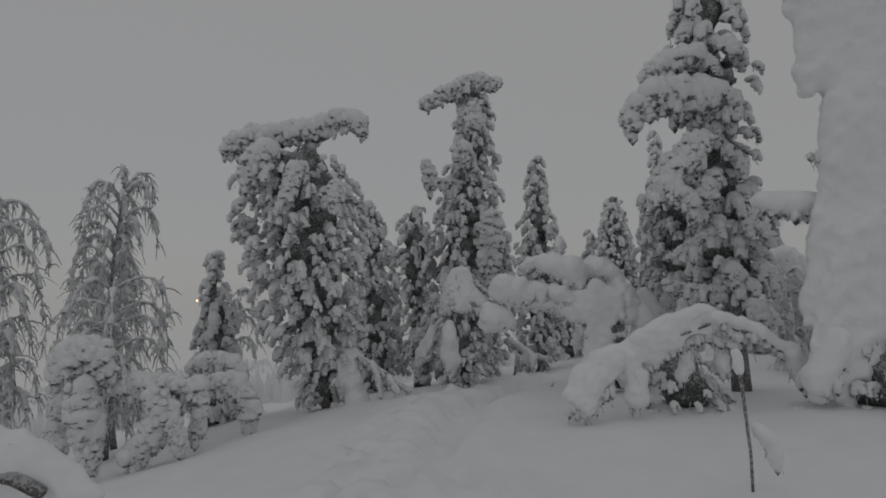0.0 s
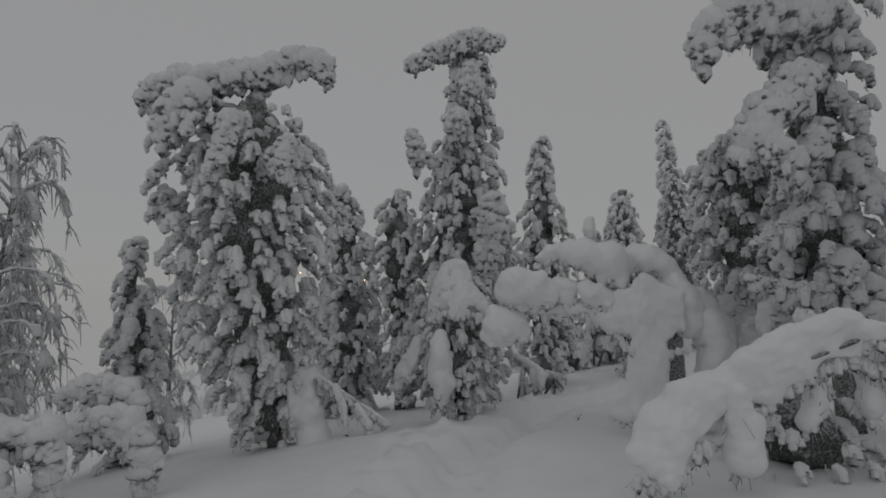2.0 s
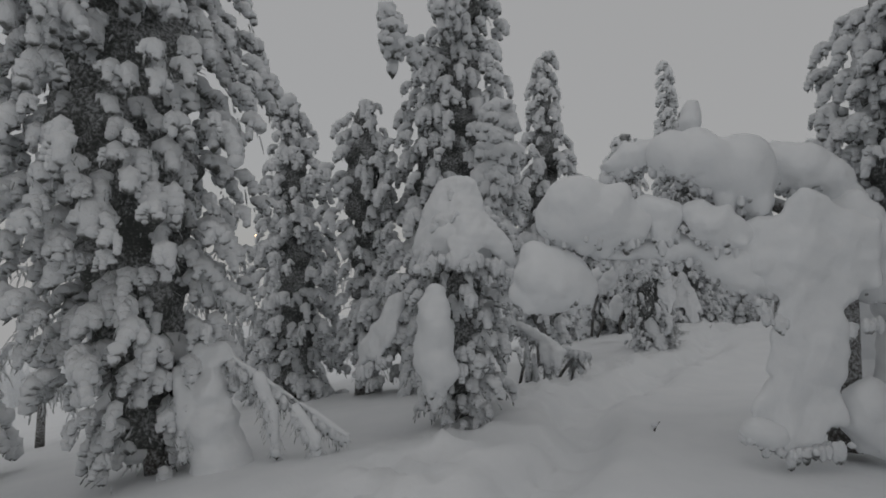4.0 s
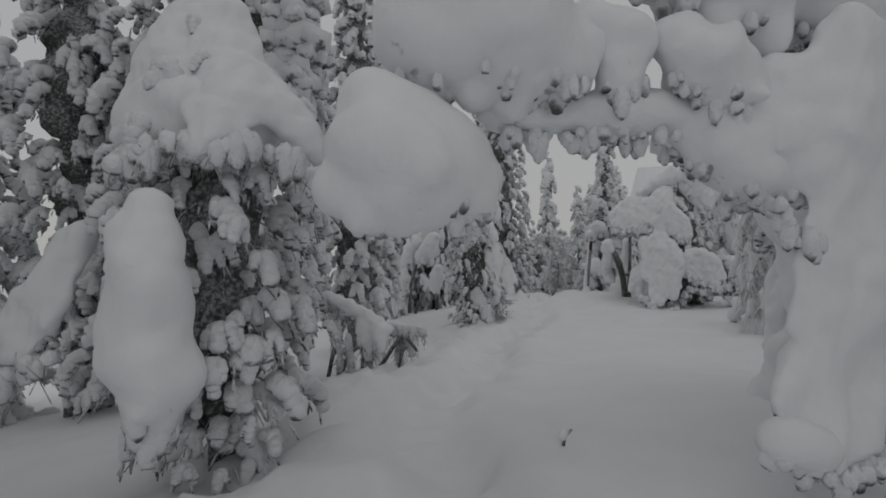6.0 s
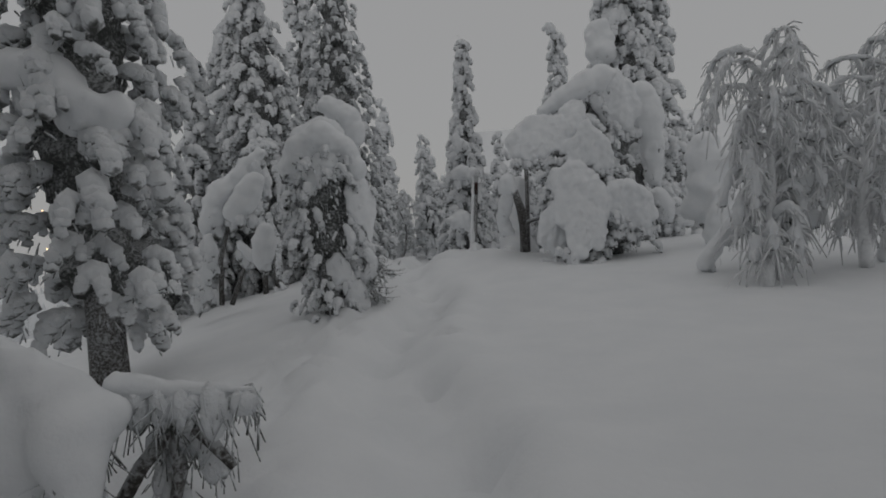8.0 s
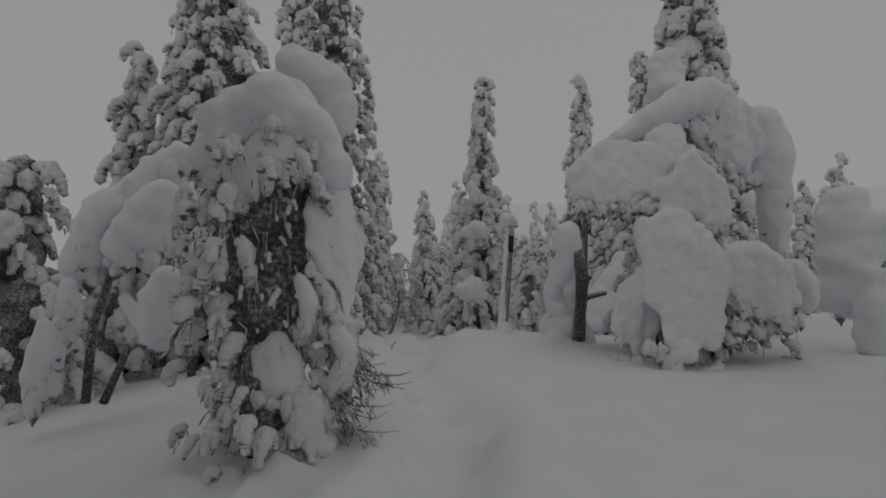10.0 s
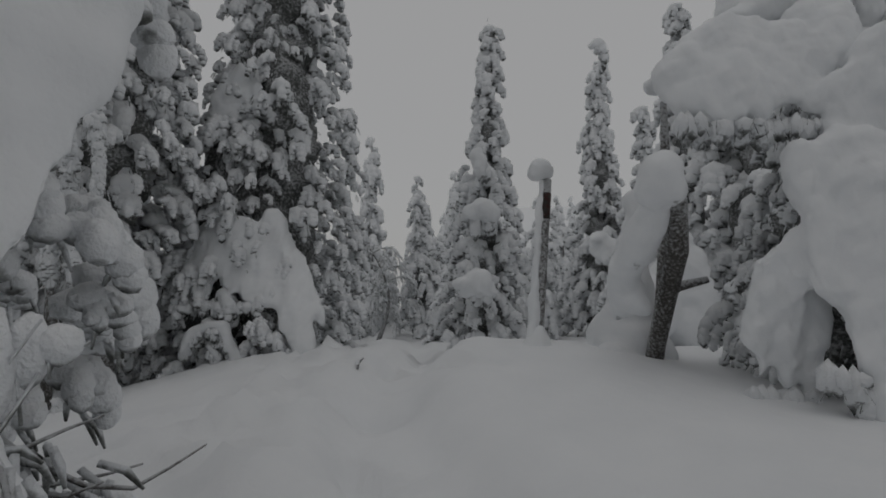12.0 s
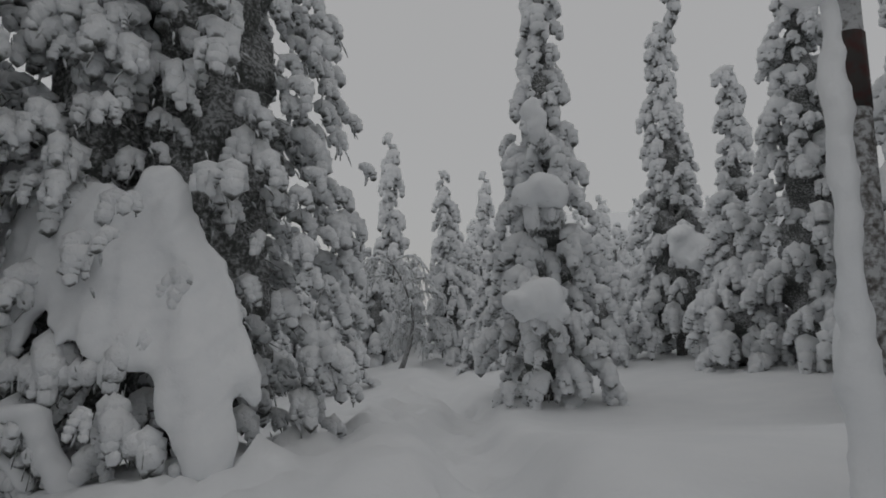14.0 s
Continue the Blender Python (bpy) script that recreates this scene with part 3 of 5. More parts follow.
laden("young spruce bowed under a snow hood and a hanging snow egg", (0.35, 8.5), 15, (0.36, 8.6, 1.75), [(0, 0.25), (0.25, 0.42), (0.6, 0.44), (0.85, 0.36), (1, 0.22)],
      voxel=0.019, lump=0.042, density=0.85, droop=0.6, twigs=1.4, trunk=0.05, hang=1.2, slab_voxel=0.022, puff=0.4,
      drapes=[([(0.07, 8.53, 1.41), (0.24, 8.54, 1.74), (0.38, 8.45, 1.76), (0.50, 8.36, 1.56), (0.63, 8.27, 1.35)], [(-0.02, 8.34, 1.08), (0.18, 8.19, 1.18), (0.34, 8.09, 1.14), (0.47, 8.10, 1.19), (0.73, 8.13, 1.05)], 0.075),
             ([(-0.24, 8.61, 0.70), (-0.11, 8.57, 0.87)], [(-0.51, 8.57, 0.25), (-0.23, 8.39, 0.40)], 0.060)],
      slabs=[[(0.14, 8.43, 1.24, 0.17), (0.33, 8.37, 1.29, 0.19), (0.52, 8.32, 1.24, 0.15)],
             [(0.13, 8.07, 0.90, 0.07), (0.11, 8.07, 0.75, 0.13), (0.10, 8.07, 0.58, 0.16), (0.12, 8.07, 0.40, 0.16), (0.13, 8.06, 0.27, 0.12), (0.16, 8.05, 0.18, 0.05)]])
laden("fallen bough heaped with snow above dark roots", (1.5, 10.5), 62, name="fallen_bough", category="bough", lump=0.035, hang=1.6, voxel=0.017, slab_voxel=0.02, twigs=4.0, puff=0.5,
      slabs=([[(1.35, 10.92, 0.27, 0.08), (1.47, 10.78, 0.22, 0.09), (1.57, 10.66, 0.16, 0.09), (1.68, 10.54, 0.07, 0.09), (1.74, 10.47, 0.00, 0.07)],
             [(1.56, 10.59, 0.04, 0.09), (1.58, 10.54, -0.08, 0.08), (1.62, 10.49, -0.18, 0.06)],
             [(1.66, 10.44, -0.01, 0.09), (1.68, 10.40, -0.13, 0.06)],
             [(1.80, 10.56, 0.05, 0.04), (1.91, 10.44, 0.03, 0.03), (2.04, 10.31, 0.02, 0.02)]]
             + [[(1.42, 10.88, 0.05, 0.03), (1.42, 10.84, -0.13, 0.03), (1.42, 10.81, -0.30, 0.03)],
             [(1.49, 10.78, -0.07, 0.03), (1.50, 10.74, -0.27, 0.03), (1.50, 10.71, -0.44, 0.03)],
             [(1.59, 10.57, -0.27, 0.02), (1.62, 10.52, -0.35, 0.03)],
             [(1.88, 10.59, -0.11, 0.02), (1.96, 10.52, -0.08, 0.02), (2.00, 10.46, -0.16, 0.02)],
             [(1.88, 10.58, -0.20, 0.02), (1.92, 10.52, -0.30, 0.02)]]),
      stems=[[(1.72, 10.64, -0.39, 0.02), (1.83, 10.56, -0.18, 0.02), (1.93, 10.48, -0.04, 0.02), (2.06, 10.36, 0.01, 0.01)], [(2.00, 10.38, -0.19, 0.01), (1.95, 10.45, -0.09, 0.02), (1.88, 10.54, 0.00, 0.01)], [(1.41, 10.86, -0.45, 0.02), (1.53, 10.78, -0.21, 0.02), (1.70, 10.64, -0.04, 0.02)], [(1.87, 10.51, -0.35, 0.01), (1.91, 10.51, -0.20, 0.02), (1.89, 10.55, -0.06, 0.01)], [(1.35, 10.99, -0.48, 0.02), (1.40, 10.99, -0.24, 0.02), (1.50, 10.92, 0.01, 0.01)], [(1.56, 10.76, -0.54, 0.02), (1.61, 10.75, -0.37, 0.02), (1.62, 10.78, -0.15, 0.01)]])
laden("tall pine with heavy overhanging snow shelves", (3.95, 6.85), 16, (3.85, 6.85, 5.6), [(0, 0.10), (0.1, 0.35), (0.22, 0.60), (0.45, 0.52), (0.62, 0.50), (0.8, 0.60), (1, 0.45)],
      droop=0.5, density=0.85, low=0.14, trunk=0.11, lump=0.09, twigs=1.0,
      lumpy=True, slabs=([[(2.64, 6.39, 3.42, 0.12), (2.61, 6.38, 3.57, 0.18), (2.83, 6.37, 3.77, 0.24), (3.16, 6.37, 3.84, 0.27), (3.57, 6.38, 3.74, 0.28), (3.86, 6.39, 3.61, 0.18)],
             [(2.85, 6.44, 4.08, 0.13), (3.10, 6.44, 4.22, 0.21), (3.46, 6.43, 4.30, 0.22)],
             [(3.38, 6.22, 3.20, 0.17), (3.26, 6.23, 3.01, 0.22), (3.02, 6.24, 2.82, 0.21), (2.87, 6.27, 2.51, 0.18)],
             [(3.47, 6.26, 2.71, 0.14), (3.44, 6.28, 2.49, 0.16)]]
             + [[(2.96, 6.16, 2.54, 0.16), (3.18, 6.18, 2.36, 0.15)],
             [(3.01, 6.53, 1.72, 0.06), (3.38, 6.52, 1.94, 0.08), (3.80, 6.51, 2.13, 0.08)],
             [(2.94, 6.55, 1.42, 0.05), (3.35, 6.57, 1.32, 0.07), (3.71, 6.57, 1.31, 0.07)],
             [(3.75, 6.45, 1.57, 0.13), (3.80, 6.47, 1.39, 0.15)]]))
laden("leaning trunk plastered with deep snow", (4.75, 4.9), 17, name="pine_tree", puff=0.6, lump=0.06, hang=1.4, twigs=2.5, voxel=0.03, slab_voxel=0.035,
      drapes=[([(3.84, 4.90, 4.91), (4.42, 4.91, 5.00), (5.45, 4.95, 4.95)], [(3.97, 5.06, 2.73), (4.53, 5.11, 2.37), (5.33, 5.14, 2.33)], 0.190),
             ([(4.22, 4.92, 3.48), (4.73, 4.93, 3.46), (5.28, 4.96, 3.38)], [(3.69, 5.12, 0.48), (4.26, 5.13, 0.56), (5.15, 5.16, 0.53)], 0.170),
             ([(4.10, 4.87, 2.01), (4.87, 4.89, 2.08)], [(3.53, 4.98, 0.18), (4.78, 5.04, 0.02)], 0.130)],
      slabs=[[(3.46, 5.18, 2.23, 0.10), (3.78, 5.20, 2.21, 0.12), (4.13, 5.21, 2.18, 0.13), (4.54, 5.22, 2.15, 0.13)],
             [(3.90, 4.90, 0.82, 0.16), (3.72, 4.92, 0.40, 0.16)]],
      stems=[[(4.75, 4.95, -0.1, 0.14), (4.85, 4.95, 1.5, 0.12), (4.7, 4.95, 4.6, 0.08)]])
laden("dark twigs hanging at the foot of a snowy trunk", (4.35, 4.95), 95, (4.4, 4.95, 0.95), [(0, 0.5), (0.4, 0.5), (0.8, 0.35), (1, 0.2)], name="bush", category="bush", lump=0.045, voxel=0.03, droop=0.9, density=0.55, twigs=3.0, trunk=0.02)
laden("slender trunk bent to the ground under a snow blanket", (3.5, 5.3), 18, name="bent_tree", puff=0.4, lump=0.04, hang=1.2, voxel=0.024, slab_voxel=0.024, twigs=1.5,
      drapes=[([(1.49, 5.32, 0.47), (1.72, 5.30, 0.64), (2.13, 5.34, 0.82)], [(1.36, 5.18, 0.22), (1.57, 5.14, 0.18), (1.82, 5.22, 0.42)], 0.100),
             ([(1.99, 5.29, 0.80), (2.48, 5.28, 1.04), (2.82, 5.27, 1.13), (3.22, 5.28, 1.01)], [(2.16, 5.32, 0.50), (2.54, 5.30, 0.78), (2.84, 5.29, 0.90), (3.21, 5.30, 0.76)], 0.080)],
      slabs=[[(2.04, 5.20, 0.70, 0.09), (2.11, 5.22, 0.45, 0.10), (2.07, 5.24, 0.24, 0.11)],
             [(2.65, 5.39, 0.84, 0.08), (2.70, 5.41, 0.59, 0.08), (2.62, 5.43, 0.42, 0.08)],
             [(3.03, 5.40, 0.82, 0.07), (3.06, 5.42, 0.52, 0.08)],
             [(2.94, 5.25, 1.05, 0.10), (3.37, 5.28, 0.90, 0.10), (3.71, 5.31, 0.66, 0.09), (3.87, 5.34, 0.28, 0.09)]],
      stems=[[(3.87, 5.34, 0.26, 0.04), (3.71, 5.31, 0.62, 0.04), (3.37, 5.28, 0.85, 0.03), (2.91, 5.26, 0.99, 0.02), (2.32, 5.25, 0.79, 0.01)]])
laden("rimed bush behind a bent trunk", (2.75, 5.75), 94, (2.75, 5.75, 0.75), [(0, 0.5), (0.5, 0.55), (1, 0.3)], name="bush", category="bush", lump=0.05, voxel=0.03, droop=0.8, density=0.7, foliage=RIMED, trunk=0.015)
laden("thin frosted sapling standing in the snow", (2.1, 3.1), 19, name="sapling", lump=0.03, hang=0.3, slab_voxel=0.02, twigs=0.6,
      stems=[[(2.10, 3.1, 0.0, 0.009), (2.11, 3.1, 0.35, 0.009), (2.09, 3.1, 0.75, 0.011), (2.07, 3.1, 1.0, 0.008)]],
      slabs=[[(2.08, 3.1, 0.86, 0.035), (2.07, 3.1, 0.98, 0.04)], [(2.17, 3.12, 0.5, 0.05), (2.25, 3.12, 0.42, 0.06), (2.27, 3.12, 0.28, 0.05)]])
# -- the bowed tree over the trail --
ARCH_TOP = [[(0.86, 7.45, 1.36, 0.16), (1.03, 7.40, 1.43, 0.22), (1.20, 7.38, 1.39, 0.21), (1.32, 7.36, 1.33, 0.13)],
             [(0.73, 7.47, 1.13, 0.12), (0.76, 7.45, 1.03, 0.19), (0.89, 7.44, 1.01, 0.18), (1.00, 7.43, 0.96, 0.11), (0.67, 7.48, 0.92, 0.10)],
             [(1.23, 7.58, 1.73, 0.10), (1.37, 7.54, 1.79, 0.12), (1.51, 7.50, 1.80, 0.10)],
             [(1.52, 7.40, 1.77, 0.13), (1.67, 7.35, 1.76, 0.17), (1.83, 7.31, 1.69, 0.20), (1.95, 7.27, 1.58, 0.20), (2.03, 7.25, 1.45, 0.12)],
             [(2.13, 7.32, 1.71, 0.13), (2.29, 7.28, 1.66, 0.17), (2.44, 7.23, 1.57, 0.13), (2.53, 7.21, 1.45, 0.11)]]
ARCH_MIDDLE = [[(1.64, 7.25, 1.38, 0.11), (1.76, 7.22, 1.30, 0.15), (1.86, 7.19, 1.23, 0.12)],
             [(1.41, 7.37, 1.44, 0.12), (1.53, 7.33, 1.39, 0.11), (1.47, 7.35, 1.27, 0.10)],
             [(1.13, 7.50, 1.18, 0.09), (1.31, 7.45, 1.16, 0.08), (1.51, 7.39, 1.19, 0.10), (1.69, 7.34, 1.18, 0.10), (1.88, 7.28, 1.10, 0.15), (1.98, 7.25, 0.97, 0.13)],
             [(2.53, 7.15, 1.35, 0.15), (2.60, 7.13, 1.16, 0.15), (2.61, 7.12, 0.97, 0.14)]]
ARCH_FOOT = [[(1.84, 7.07, 0.16, 0.07), (1.96, 7.04, 0.12, 0.07)]]
ARCH_SIDE = ([[(2.80, 7.12, 1.00, 0.19), (2.87, 7.10, 0.72, 0.17), (2.76, 7.12, 0.42, 0.15)],
             [(2.49, 7.04, 0.35, 0.12), (2.49, 7.04, 0.19, 0.14), (2.63, 7.00, 0.10, 0.16)],
             [(1.84, 7.62, 2.14, 0.06), (1.83, 7.62, 2.07, 0.07), (1.83, 7.62, 1.97, 0.08)]]
             + [[(3.13, 7.94, 1.22, 0.18), (3.18, 7.86, 0.99, 0.19), (3.24, 7.79, 0.74, 0.19), (3.25, 7.74, 0.49, 0.19)],
             [(3.25, 7.74, 0.49, 0.19), (3.22, 7.73, 0.27, 0.18), (3.13, 7.78, 0.10, 0.16), (3.04, 7.83, -0.03, 0.11)],
             [(2.60, 8.23, 1.30, 0.07), (2.76, 8.10, 1.24, 0.09), (2.91, 7.98, 1.18, 0.12)],
             [(3.03, 7.62, 0.20, 0.14), (2.99, 7.63, 0.04, 0.12), (2.91, 7.67, -0.05, 0.10)]])
laden("young tree bowed into an arch over the trail under heavy snow", (1.95, 7.2), 20, name="bowed_tree", fat=0.98, join=False, puff=0.6, lump=0.030, hang=1.3, voxel=0.019, slab_voxel=0.024, twigs=0, wobble=0.22, melt=0.12,
      drapes=[([(1.98, 7.13, 1.31), (2.20, 7.07, 1.44), (2.49, 6.99, 1.35)], [(1.92, 7.14, 0.93), (2.13, 7.08, 0.67), (2.50, 6.98, 0.79)], 0.075),
             ([(2.06, 7.10, 0.90), (2.19, 7.07, 0.87), (2.33, 7.02, 0.85)], [(1.93, 7.13, 0.25), (2.13, 7.07, 0.22), (2.31, 7.02, 0.24)], 0.055),
             ([(2.04, 7.14, 0.41), (2.29, 7.07, 0.44)], [(1.77, 7.07, 0.16), (1.99, 6.98, 0.08), (2.29, 6.94, 0.12)], 0.060),
             ([(1.86, 7.21, 1.24), (2.06, 7.15, 1.39)], [(1.85, 7.20, 1.01), (2.07, 7.14, 0.93)], 0.060)],
      slabs=ARCH_TOP + ARCH_MIDDLE + ARCH_FOOT + ARCH_SIDE,
      stems=[[(2.50, 7.19, -0.01, 0.10), (2.51, 7.20, 0.43, 0.08), (2.52, 7.20, 0.92, 0.07), (2.39, 7.24, 1.34, 0.06), (2.10, 7.33, 1.48, 0.04), (1.65, 7.46, 1.44, 0.03), (1.33, 7.55, 1.38, 0.02)]])
laden("lumpy crown of a broken spruce behind the bowed tree", (3.85, 8.1), 86, (3.8, 8.05, 3.3), [(0, 0.15), (0.4, 0.45), (0.6, 0.65), (0.85, 0.6), (1, 0.35)],
      low=0.3, lump=0.06, voxel=0.028, density=1.1, droop=0.7, twigs=1.0, trunk=0.07,
      drapes=[([(3.48, 8.06, 1.28), (3.68, 7.92, 1.41), (3.92, 7.71, 1.28)], [(3.24, 8.05, -0.07), (3.35, 7.95, -0.19), (3.73, 7.67, -0.13)], 0.090),
             ([(3.51, 7.86, 0.92), (3.75, 7.68, 1.01)], [(3.03, 8.08, -0.13), (3.25, 7.89, -0.25)], 0.080)])
# -- the low side, left of the trail --
weeping_birch("frost-bound birch with drooping twigs", (-5.95, 9.1), (-5.75, 9.1, 3.6), 41, 0.72, 46, 44, (-0.2, 0))
weeping_birch("frost-bound birch hanging over the slope", (-6.5, 7.2), (-6.85, 7.3, 3.0), 42, 0.8, 40, 44, (0.1, 0))
weeping_birch("short rimed birch on the slope", (-4.9, 7.3), (-4.8, 7.4, 1.7), 43, 0.9, 30, 36)
laden("small dark spruce with snow clumps", (-4.05, 8.9), 44, (-4.0, 8.9, 2.35), [(0, 0.5), (0.3, 0.55), (0.7, 0.32), (1, 0.14)], droop=0.9, density=0.85, twigs=1.3)
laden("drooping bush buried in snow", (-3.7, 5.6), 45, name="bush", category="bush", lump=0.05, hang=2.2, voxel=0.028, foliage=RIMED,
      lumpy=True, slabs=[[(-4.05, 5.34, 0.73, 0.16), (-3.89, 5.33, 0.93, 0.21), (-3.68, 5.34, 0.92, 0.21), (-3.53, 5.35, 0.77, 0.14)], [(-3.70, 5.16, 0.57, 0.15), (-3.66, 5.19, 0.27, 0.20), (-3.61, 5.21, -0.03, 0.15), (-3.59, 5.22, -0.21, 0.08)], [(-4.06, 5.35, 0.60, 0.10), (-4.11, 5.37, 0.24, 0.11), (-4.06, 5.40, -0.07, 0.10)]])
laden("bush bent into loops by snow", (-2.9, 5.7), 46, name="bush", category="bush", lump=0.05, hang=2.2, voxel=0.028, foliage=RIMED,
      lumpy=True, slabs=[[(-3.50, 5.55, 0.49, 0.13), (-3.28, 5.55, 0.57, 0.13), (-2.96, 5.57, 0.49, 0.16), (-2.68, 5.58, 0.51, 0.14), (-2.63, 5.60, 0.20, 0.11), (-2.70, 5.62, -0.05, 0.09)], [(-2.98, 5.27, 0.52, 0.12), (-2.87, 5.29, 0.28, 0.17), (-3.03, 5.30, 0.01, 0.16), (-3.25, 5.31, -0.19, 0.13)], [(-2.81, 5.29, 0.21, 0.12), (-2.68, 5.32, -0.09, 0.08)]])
laden("bush with snow-bent twigs over a dark hollow", (-2.35, 6.6), 47, name="bush", category="bush", lump=0.06, hang=1.4, twigs=2.0,
      lumpy=True, slabs=[[(-3.24, 6.54, 0.58, 0.09), (-2.98, 6.54, 0.70, 0.12), (-2.69, 6.55, 0.63, 0.12), (-2.54, 6.56, 0.51, 0.10)], [(-2.89, 6.27, 0.33, 0.11), (-2.74, 6.26, 0.43, 0.13), (-2.50, 6.28, 0.38, 0.17), (-2.33, 6.30, 0.09, 0.14), (-2.38, 6.32, -0.19, 0.11)]])
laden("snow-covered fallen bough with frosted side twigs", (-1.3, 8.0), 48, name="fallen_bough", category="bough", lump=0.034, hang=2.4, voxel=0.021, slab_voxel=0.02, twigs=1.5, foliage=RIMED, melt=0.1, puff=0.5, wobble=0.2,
      slabs=([[(-1.46, 7.95, 0.52, 0.12), (-1.40, 7.94, 0.25, 0.16), (-1.39, 7.94, -0.01, 0.20), (-1.35, 7.93, -0.29, 0.21), (-1.31, 7.92, -0.49, 0.20)],
             [(-2.31, 8.15, 0.70, 0.08), (-2.04, 8.12, 0.61, 0.09), (-1.77, 8.08, 0.58, 0.09), (-1.53, 8.05, 0.50, 0.10)],
             [(-1.38, 7.99, 0.57, 0.07), (-1.12, 7.95, 0.37, 0.06), (-0.87, 7.92, 0.21, 0.05), (-0.50, 7.88, -0.05, 0.03)],
             [(-1.08, 7.85, 0.38, 0.05), (-0.98, 7.84, 0.14, 0.05), (-0.96, 7.83, -0.09, 0.03)]]
             + [[(-0.83, 7.82, 0.18, 0.05), (-0.70, 7.80, -0.03, 0.05), (-0.69, 7.80, -0.21, 0.03)],
             [(-1.75, 7.98, 0.47, 0.07), (-1.98, 8.01, 0.32, 0.08), (-2.19, 8.03, 0.12, 0.09)],
             [(-1.57, 7.86, 0.42, 0.06), (-1.54, 7.85, 0.17, 0.07), (-1.57, 7.86, -0.09, 0.06)],
             [(-2.24, 8.19, 0.44, 0.10), (-2.14, 8.18, 0.16, 0.12), (-2.00, 8.16, -0.15, 0.14)]]),
      stems=[[(-2.08, 8.08, 0.61, 0.02), (-1.51, 8.01, 0.48, 0.02), (-1.12, 7.96, 0.34, 0.02), (-0.49, 7.88, -0.08, 0.01)]])
laden("snow-buried log at the trail's edge", (-2.6, 2.9), 49, name="log", category="log", lump=0.05, hang=0.2,
      slabs=[[(-2.84, 2.98, 0.66, 0.20), (-2.56, 3.00, 0.54, 0.18), (-2.31, 3.02, 0.39, 0.15), (-2.14, 3.04, 0.24, 0.14)]], stems=[[(-2.69, 2.90, 0.47, 0.05), (-2.45, 2.91, 0.41, 0.05), (-2.29, 2.93, 0.30, 0.04)]])
# -- trees round the clearing --
laden("hooded spruce over bare trunk with broken twigs", (4.2, 13.5), 51, (4.22, 13.5, 1.08), [(0, 0.30), (0.3, 0.40), (0.55, 0.40), (0.8, 0.42), (1, 0.30)],
      hollow=(-1.9, 0.75, 0.3, 0.86), voxel=0.016, lump=0.036, density=0.75, droop=0.9, twigs=1.0, trunk=0.08, slab_voxel=0.017, puff=0.6, hang=1.2,
      drapes=[([(4.00, 13.90, 0.96), (4.10, 13.73, 1.23), (4.26, 13.56, 1.31), (4.40, 13.43, 1.19), (4.50, 13.35, 0.90)], [(3.93, 13.65, 0.67), (4.02, 13.46, 0.65), (4.11, 13.36, 0.79), (4.23, 13.27, 0.86), (4.38, 13.20, 0.69)], 0.070),
             ([(4.31, 13.28, 0.65), (4.44, 13.27, 0.82), (4.55, 13.25, 0.60)], [(4.28, 13.22, 0.40), (4.40, 13.12, 0.11), (4.51, 13.11, 0.10)], 0.045),
             ([(4.14, 13.41, -0.01), (4.21, 13.34, 0.02), (4.26, 13.30, -0.06)], [(4.11, 13.39, -0.20), (4.18, 13.30, -0.25), (4.26, 13.24, -0.22)], 0.045),
             ([(4.21, 13.29, -0.28), (4.30, 13.20, -0.26), (4.37, 13.18, -0.35)], [(4.20, 13.25, -0.47), (4.28, 13.15, -0.50), (4.37, 13.12, -0.48)], 0.050)],
      slabs=[[(4.04, 13.40, 0.49, 0.02), (4.06, 13.40, 0.42, 0.05), (4.08, 13.38, 0.36, 0.02)],
             [(4.24, 13.23, 0.30, 0.04), (4.27, 13.20, 0.19, 0.05), (4.26, 13.22, 0.09, 0.03)],
             [(4.38, 13.14, 0.07, 0.05), (4.43, 13.10, -0.06, 0.05), (4.39, 13.15, -0.18, 0.05)],
             [(3.99, 13.67, 0.87, 0.11), (4.07, 13.58, 1.07, 0.15), (4.21, 13.43, 1.14, 0.18), (4.34, 13.32, 1.03, 0.15), (4.42, 13.25, 0.83, 0.10)],
             [(4.42, 13.67, 1.49, 0.10), (4.55, 13.55, 1.37, 0.12), (4.62, 13.49, 1.16, 0.10)]])
